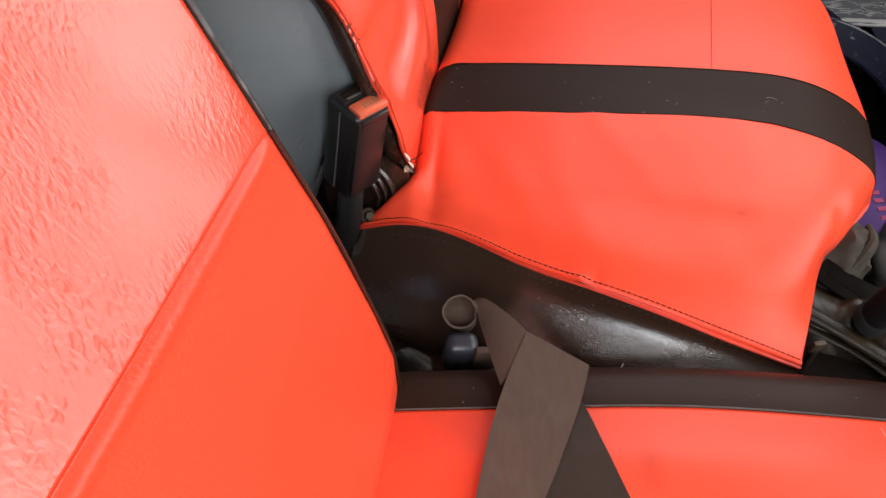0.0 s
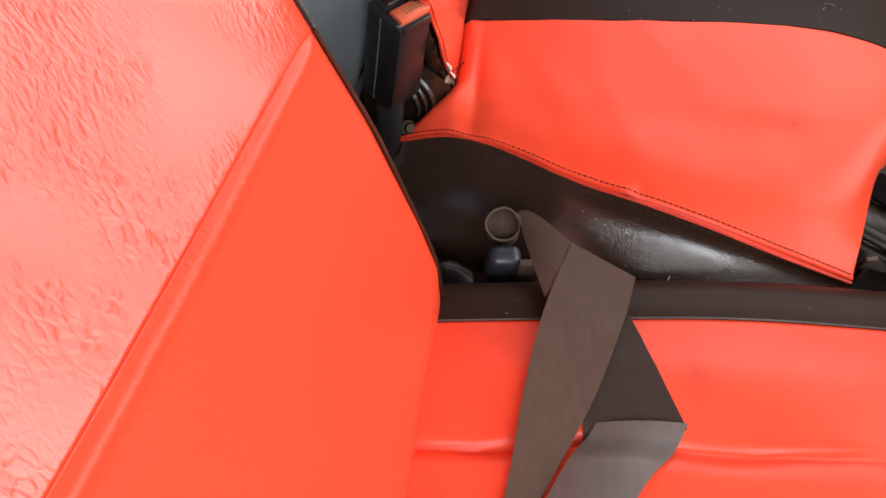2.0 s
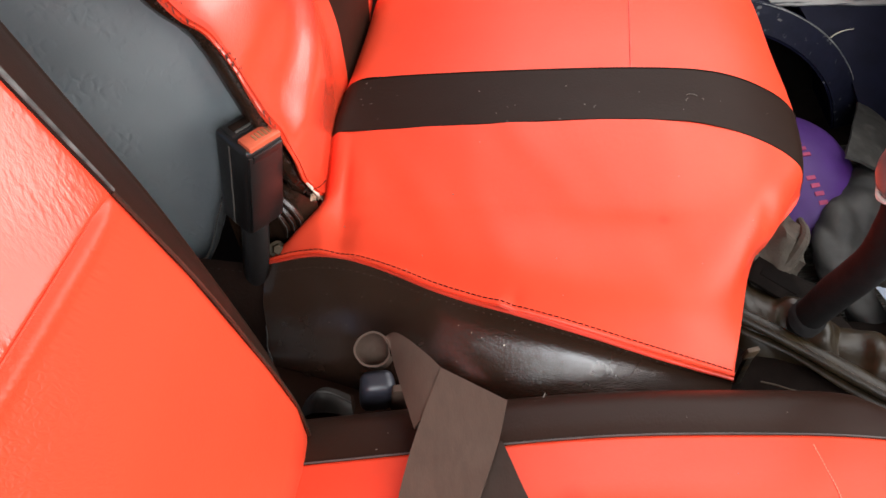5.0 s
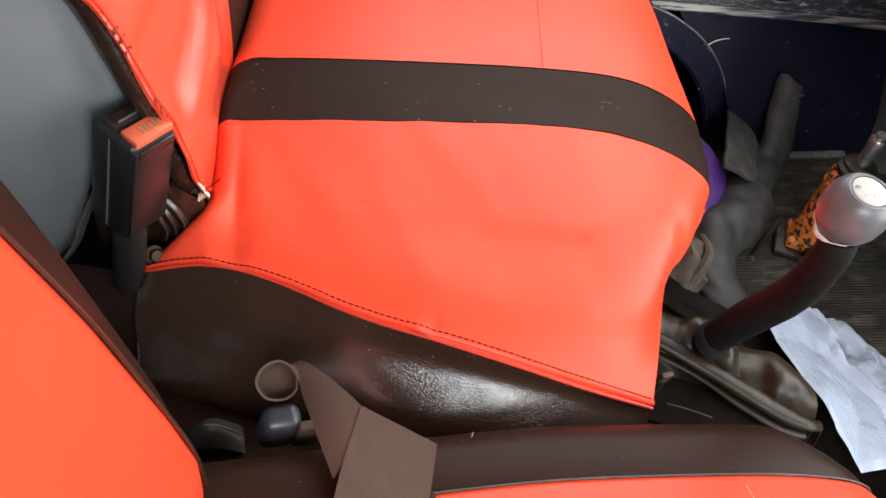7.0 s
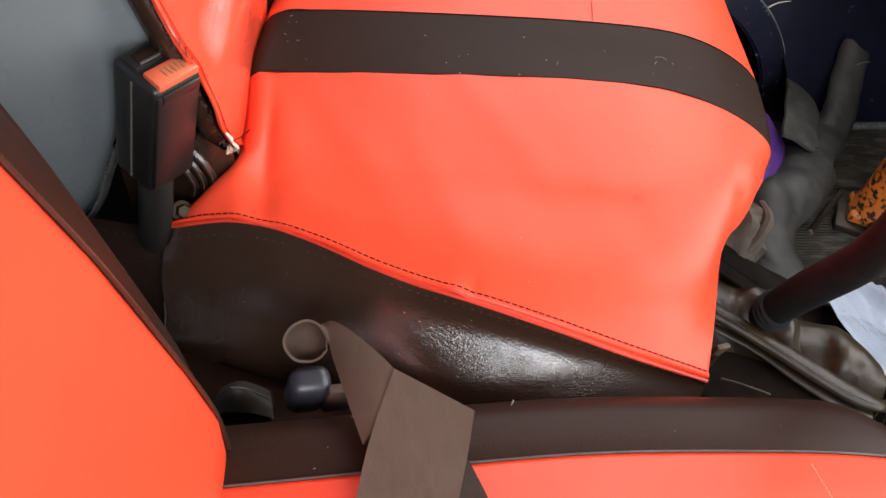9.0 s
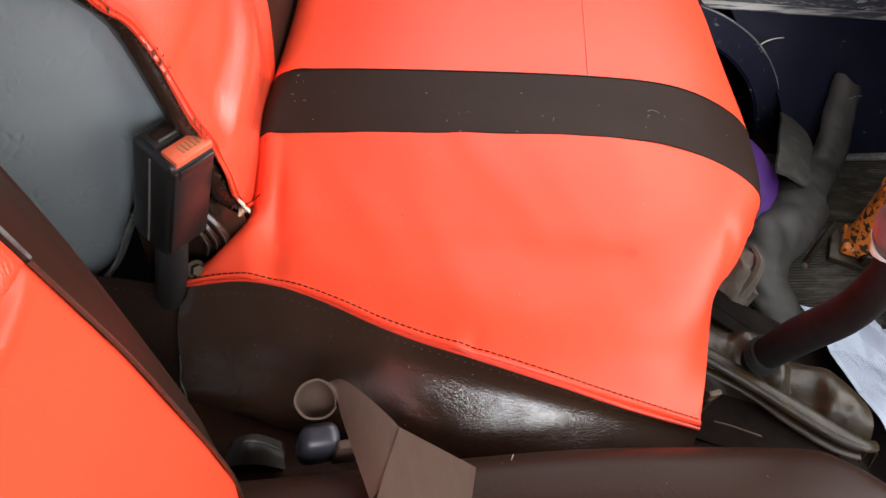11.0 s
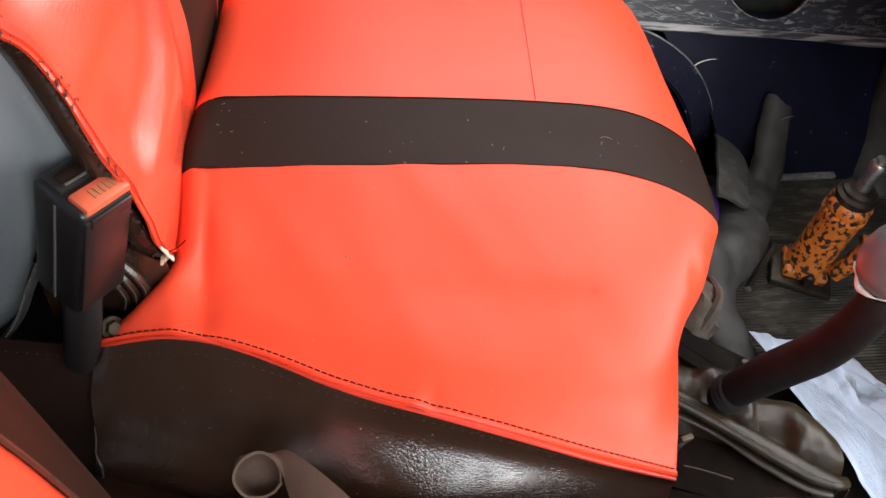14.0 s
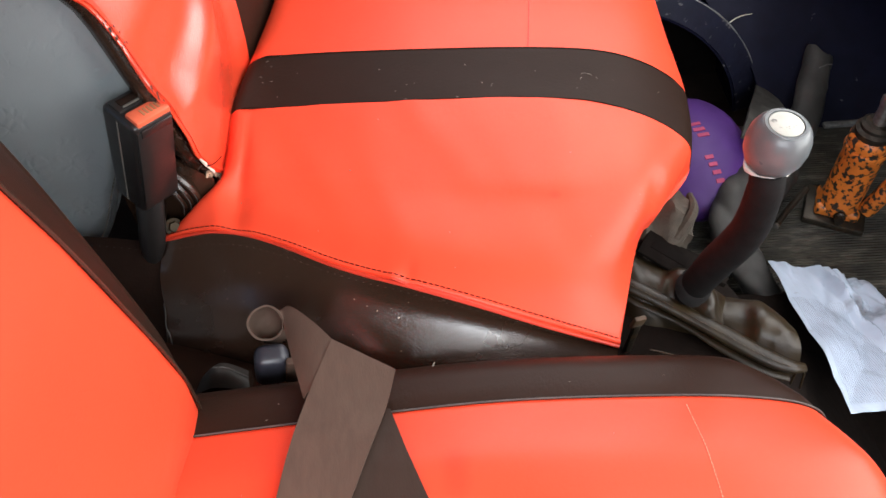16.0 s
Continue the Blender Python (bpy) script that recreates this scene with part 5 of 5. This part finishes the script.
def boot_relief(p):
    """Soft hollows, a peaked crease before the lever and a tuck behind it."""
    peak = 0.0065 * math.exp(-abs(p[0] - 0.362 - 0.35 * (p[1] - 0.428)) / 0.006) * math.exp(-((p[1] - 0.428) / 0.024) ** 2)
    tuck = -0.002 * math.exp(-((p[0] - 0.347) / 0.007) ** 2) - 0.003 * math.exp(-((p[0] - 0.384 - 0.3 * (p[1] - 0.41)) / 0.008) ** 2)
    ring = -0.002 * math.exp(-((math.hypot(p[0] - 0.331, p[1] - 0.440) - 0.021) / 0.005) ** 2)
    return peak + tuck + ring + 0.0030 * noise.noise(Vector(p) * 26) + 0.0010 * abs(noise.noise(Vector(p) * 55))


mg = mg + normals(mg) * np.array([[[boot_relief(p)] for p in row] for row in mg])
part("boot", slab(mg, -0.003), BOOT, lever, "dusty slumped brown-black vinyl boot")
hem_c = [(0.262, 0.466, 0.204), (0.290, 0.447, 0.202), (0.325, 0.424, 0.197), (0.358, 0.402, 0.191), (0.386, 0.384, 0.186), (0.404, 0.376, 0.184), (0.416, 0.377, 0.180)]
part("boot_hem", tube(hem_c, [0.006, 0.0075, 0.0072, 0.0078, 0.0085, 0.008, 0.004], 80, 12, 0.6), BOOT, lever, "thick folded hem of the boot")
part("boot_hem", tube([(x - 0.001, y - 0.006 - 0.0015 * math.sin(2.3 * k), z - 0.008 - 0.001 * math.sin(3.1 * k)) for k, (x, y, z) in enumerate(hem_c[:6])], [0.003, 0.005, 0.004, 0.0055, 0.006, 0.004], 80, 10, 0.45), BOOT, lever)
part("stitching", dashes(cr([(x - 0.001, y - 0.003, z + 0.0044) for x, y, z in hem_c[:6]], 80), np.tile([0, 0, 1.0], (80, 1)), 0.0042, 0.0026, 0.0006, 0.0), TAN, lever)
for k in range(9):
    x = 0.362 + 0.0065 * k
    part("boot_fringe", rbox(0.0018, 0.002, 0.012 + 0.003 * (k % 3), 0.0008, pose(x, 0.392 - 0.0028 * k, 0.172, -14, 6 * (k % 2))), BOOT, lever)
plate_t = thing("mounting_plate", "dark metal plate with tan rust beneath the lever boot", "metal plate")
part("plate", rbox(0.13, 0.075, 0.004, 0.001, pose(0.315, 0.412, 0.178, 0, 3, -20)), CARPET, plate_t)
part("tab", rbox(0.010, 0.004, 0.014, 0.001, pose(0.276, 0.398, 0.226, 10, 5, 15)), TAN, plate_t, "tan rusted tab")
part("tab_stem", rbox(0.006, 0.004, 0.045, 0.001, pose(0.275, 0.399, 0.200, 3, 2, 15)), OLD_IRON, plate_t)
part("wire", tube([(0.292, 0.397, 0.186), (0.305, 0.392, 0.187), (0.325, 0.384, 0.186)], 0.0008, 12, 6), TAN, plate_t, "pale stalk caught on the plate")
bracket = thing("seat_rail", "dark metal seat rail bracket with a bolt hole", "seat rail")
part("rail", rbox(0.12, 0.020, 0.006, 0.0015, pose(0.320, 0.490, 0.200, 0, 8, -28)), BRACKET, bracket)
RB = pose(0.325, 0.478, 0.203, 6, 12, -34)
part("rail_bracket", rbox(0.058, 0.026, 0.004, 0.001, RB), BRACKET, bracket, "brown-black bracket")
part("slot", rbox(0.034, 0.010, 0.003, 0.001, RB @ pose(-0.004, 0.002, 0.0012)), SHADE_BLACK, bracket)
part("rail_foot", rbox(0.012, 0.02, 0.05, 0.001, pose(0.350, 0.474, 0.172)), OLD_IRON, bracket)
part("rivet", lathe([(0.004, 0), (0.004, 0.002), (0.002, 0.003)], pose(0.362, 0.468, 0.200), 12), OLD_IRON, bracket)

# ---- cloth bundle under the cushion ----
bundle = thing("cloth_bundle", "crumpled dirty beige cloth stuffed under the seat front", "cloth")
random.seed(7)
bm = bmesh.new()
bmesh.ops.create_icosphere(bm, subdivisions=4, radius=1)
for v in bm.verts:
    p = v.co.copy()
    k = 1 + 0.18 * noise.noise(p * 2.2) + 0.12 * abs(noise.noise(p * 4.5)) + 0.05 * noise.noise(p * 11)
    v.co = Vector((p.x * 0.032 * k, p.y * 0.038 * k, p.z * 0.044 * k))
bm.transform(pose(0.320, 0.526, 0.184, 10, 20, 0))
part("wad", bm, CLOTH, bundle)
for k in range(3):
    part("fold", tube([(0.288 + 0.012 * k, 0.486 + 0.006 * k, 0.175), (0.310 + 0.010 * k, 0.489 + 0.004 * k, 0.195 + 0.004 * k), (0.340 + 0.004 * k, 0.503 + 0.006 * k, 0.208 + 0.006 * k), (0.352, 0.54, 0.215)], [0.003, 0.006, 0.005, 0.003], 30, 8), CLOTH, bundle)
part("fold", tube([(0.325, 0.500, 0.190), (0.346, 0.498, 0.168), (0.360, 0.500, 0.146), (0.366, 0.505, 0.130)], [0.006, 0.008, 0.007, 0.005], 24, 10, 0.5), CLOTH, bundle)

# ---- purple bag ----
bag = thing("purple_bag", "purple cloth bag with faded pink print, lying behind the seat front", "bag")
bm = bmesh.new()
bmesh.ops.create_icosphere(bm, subdivisions=4, radius=1)
BAG_C, BAG_R = Vector((0.452, 0.774, 0.026)), Vector((0.070, 0.098, 0.050))
for v in bm.verts:
    p = v.co.copy()
    k = 1 + 0.05 * noise.noise(p * 2.5) + 0.022 * noise.noise(p * 7) - 0.05 * math.exp(-((p.y + 0.35 + 0.3 * p.x) / 0.07) ** 2)
    v.co = Vector((p.x * BAG_R.x * k, p.y * BAG_R.y * k, max(-0.034, p.z * BAG_R.z * k)))
bm.transform(Matrix.Translation(BAG_C))
part("body", bm, PURPLE, bag)


def on_bag(x, y):
    """A pose lying on the upper side of the bag."""
    a, b = (x - BAG_C.x) / BAG_R.x, (y - BAG_C.y) / BAG_R.y
    c = math.sqrt(max(0.05, 1 - a * a - b * b))
    n = Vector((a / BAG_R.x, b / BAG_R.y, c / BAG_R.z)).normalized()
    u = (Vector((1, 0, 0)) - n * n.x).normalized()
    return Matrix.Translation((x, y, BAG_C.z + BAG_R.z * c + 0.0008)) @ Matrix((u, n.cross(u), n)).transposed().to_4x4()


for count, x0, y0, long_ in ((3, 0.444, 0.782, 0.014), (4, 0.450, 0.730, 0.010)):
    for k in range(count):
        part("print", rbox(long_, 0.0050, 0.0012, 0, on_bag(x0 + 0.003 * k, y0 - 0.0095 * k) @ pose(0, 0, 0, 0, 0, 8)), PINK, bag, "faded pink print", smooth=False)

# ---- grey hose ----
hose = thing("rubber_hose", "thick grey rubber hose bent across the footwell", "hose")
HC = [(0.645, 0.916, 0.062), (0.634, 0.890, 0.044), (0.614, 0.845, 0.030), (0.585, 0.800, 0.026), (0.550, 0.764, 0.030), (0.528, 0.728, 0.040), (0.500, 0.699, 0.044), (0.470, 0.665, 0.042), (0.460, 0.632, 0.036), (0.472, 0.598, 0.026), (0.486, 0.566, 0.014), (0.495, 0.543, 0.008)]
bm = tube(HC, [0.0165, 0.0200, 0.0205, 0.022, 0.027, 0.034, 0.036, 0.034, 0.029, 0.024, 0.021, 0.019], 150, 32, 0.8)
bm.normal_update()
for v in bm.verts:
    away = min(1.0, (Vector(HC[0]) - v.co).length / 0.08)
    q = Vector((v.co.x * 1.2 + v.co.y * 0.5, v.co.y * 0.8 - v.co.x * 0.6, v.co.z * 2.0))
    fold = abs(noise.noise(q * 15)) * 0.011 + abs(noise.noise(q * 58 + Vector((3, 1, 2)))) * 0.002 - 0.005
    v.co -= v.normal * fold * away
part("hose_wall", bm, HOSE, hose)
bm = lathe([(0.0150, -0.010), (0.0152, -0.004), (0.0150, 0.002), (0.0142, 0.006), (0.0120, 0.005), (0.0110, -0.004)], Matrix(), 24)
for v in bm.verts:
    if v.co.z > 0.001:
        v.co.z += 0.011 * max(0.0, math.cos(math.atan2(v.co.y, v.co.x) - 0.6)) ** 2 + 0.002 * noise.noise(v.co * 300)
bm.transform(Matrix.Translation((0.644, 0.914, 0.061)) @ Vector((0.25, 0.75, 0.6)).to_track_quat("Z", "Y").to_matrix().to_4x4() @ Matrix.Diagonal((1.25, 0.85, 1, 1)))
part("cut_end", bm, HOSE, hose, "ragged cut end")
part("split", tube([(0.633, 0.885, 0.071), (0.643, 0.888, 0.073), (0.652, 0.891, 0.071)], 0.0009, 14, 6), PIPING, hose)
rod = thing("steel_rod", "thin dark steel rod with a bright cut end", "rod")
part("rod", tube([(0.532, 0.674, 0.006), (0.556, 0.700, 0.008), (0.585, 0.728, 0.010)], 0.004, 20, 8), OLD_IRON, rod)
part("end", lathe([(0.0042, 0), (0.0042, 0.003), (0.002, 0.004)], Matrix.Translation((0.533, 0.675, 0.006)) @ Vector((-0.66, -0.74, 0)).to_track_quat("Z", "Y").to_matrix().to_4x4(), 12), STEEL, rod, "bright end")

# ---- bottle jack ----
jack = thing("bottle_jack", "small bottle jack with chipped orange paint standing on the floor mat", "bottle jack")
JM = pose(0.619, 0.707, -0.0125, 0, 0, -24) @ Matrix.Diagonal((0.84, 0.84, 1, 1))
bm = rbox(0.086, 0.074, 0.010, 0.003, JM @ pose(0, 0, 0.005), 2)
part("base_plate", bm, OLD_IRON, jack, "greasy iron base plate")
part("base_block", rbox(0.062, 0.052, 0.016, 0.006, JM @ pose(0, 0, 0.017), 3), ORANGE, jack)
part("cylinder", lathe([(0.029, 0.020), (0.030, 0.026), (0.0275, 0.030), (0.0275, 0.118), (0.0285, 0.120), (0.0285, 0.128), (0.025, 0.132)], JM, 36), ORANGE, jack, "cylinder with chipped orange paint")
part("collar", lathe([(0.024, 0.131), (0.026, 0.134), (0.026, 0.140), (0.0215, 0.143), (0.0215, 0.147), (0.017, 0.150)], JM, 28), OLD_IRON, jack)
part("band", lathe([(0.0288, 0.108), (0.0298, 0.110), (0.0298, 0.114), (0.0288, 0.116)], JM, 32), ORANGE, jack)
part("ram", lathe([(0.0095, 0.148), (0.0095, 0.176), (0.0112, 0.177), (0.0112, 0.184), (0.009, 0.187)], JM, 24), STEEL, jack, "bare steel ram")
part("extension_screw", lathe([(0.0062, 0.186), (0.0062, 0.189), (0.0075, 0.190), (0.0075, 0.192)], JM, 20), STEEL, jack)
part("pump_socket", lathe([(0.012, 0.0), (0.012, 0.050), (0.009, 0.054)], JM @ pose(0.036, -0.014, 0.028, 0, 16, 0), 20), ORANGE, jack)
part("pump_link", rbox(0.012, 0.034, 0.010, 0.002, JM @ pose(0.046, -0.010, 0.082)), ORANGE, jack)
part("release_valve", lathe([(0.0085, 0), (0.0085, 0.006), (0.0065, 0.008), (0.0065, 0.013)], JM @ pose(0.004, -0.027, 0.020, 90, 0, 0), 10), OLD_IRON, jack, "rusty release screw")

# ---- papers ----
paper = thing("paper_sheet", "crumpled white paper with faint printed lines and dirt marks", "paper")


def paper_grid(a, b, c, d, nu=36, nv=28, seed=0.0, amp=0.006):
    a, b, c, d = map(Vector, (a, b, c, d))
    out = []
    for v in np.linspace(0, 1, nv):
        row = []
        for u in np.linspace(0, 1, nu):
            p = a.lerp(b, u).lerp(d.lerp(c, u), v)
            crumple = abs(noise.noise(Vector((u * 2.4 + seed, v * 2.1, 0.3)))) + 0.5 * abs(noise.noise(Vector((u * 6 + v * 2, v * 4 + seed, 1.3)))) + 0.22 * abs(noise.noise(Vector((u * 14 - v * 3, v * 12 + seed, 2.7))))
            ridge = abs(u - 0.30 * v - 0.42)
            h = amp * crumple + 0.007 * max(0.0, 1 - ridge / 0.05) - 0.004 * max(0.0, 1 - abs(u - 0.30 * v - 0.50) / 0.04)
            # the far part is folded over and stands up a little, with sharp dents
            h += (0.006 + 0.010 * abs(noise.noise(Vector((u * 9 + seed, v * 6.5, 4.4))))) * min(1.0, max(0.0, (u - 0.30 * v - 0.42) / 0.03))
            row.append(p + Vector((0.1, -0.2, 1)).normalized() * h)
        out.append([tuple(p) for p in row])
    return np.array(out)


pg = paper_grid((0.494, 0.603, 0.030), (0.590, 0.560, 0.028), (0.600, 0.385, 0.085), (0.453, 0.348, 0.150), 64, 48, amp=0.015)
part("sheet", slab(pg, 0.0004), PAPER, paper)
part("sheet_under", slab(paper_grid((0.54, 0.52, 0.022), (0.64, 0.49, 0.018), (0.66, 0.36, 0.02), (0.56, 0.36, 0.075), seed=3.1), 0.0004), PAPER, paper)
bm = bmesh.new()
nrm = normals(pg)
for j in range(3, 60):
    for i_ in range(14, 45):
        bar(pg[i_][j] + abs(nrm[i_][j]) * 0.0004, pg[i_ + 1][j] + abs(nrm[i_ + 1][j]) * 0.0004, 0.0004, 0.0002, bm)
part("printed_line", bm, PAPER_LINE, paper, "faint grey printed lines", smooth=False)["kind"] = "stuff"

# ---- green bottle, straw, lint ----
green = thing("green_container", "green plastic container beside the papers on the mat", "container")
part("body", lathe([(0.028, 0), (0.032, 0.004), (0.032, 0.06), (0.026, 0.075), (0.012, 0.085), (0.012, 0.10)], pose(0.758, 0.560, -0.013), 28), GREEN, green)
part("cap", lathe([(0.014, 0.098), (0.014, 0.112), (0.012, 0.114)], pose(0.758, 0.560, -0.013), 20), GREEN, green)
straw = tagged(obj("straw", tube([(0.523, 0.950, 0.097), (0.533, 0.953, 0.1035), (0.543, 0.952, 0.109), (0.552, 0.951, 0.111)], [0.0010, 0.0008, 0.0004], 14, 6), STRAW), "pale dry grass stalk lying on the panel", "straw")
lint = tagged(obj("lint", tube([(0.1135, 0.3245, 0.2945), (0.1145, 0.326, 0.2958), (0.1150, 0.3275, 0.2945)], 0.0004, 14, 6), SPECK), "tiny pale scrap of lint on the black border", "lint")
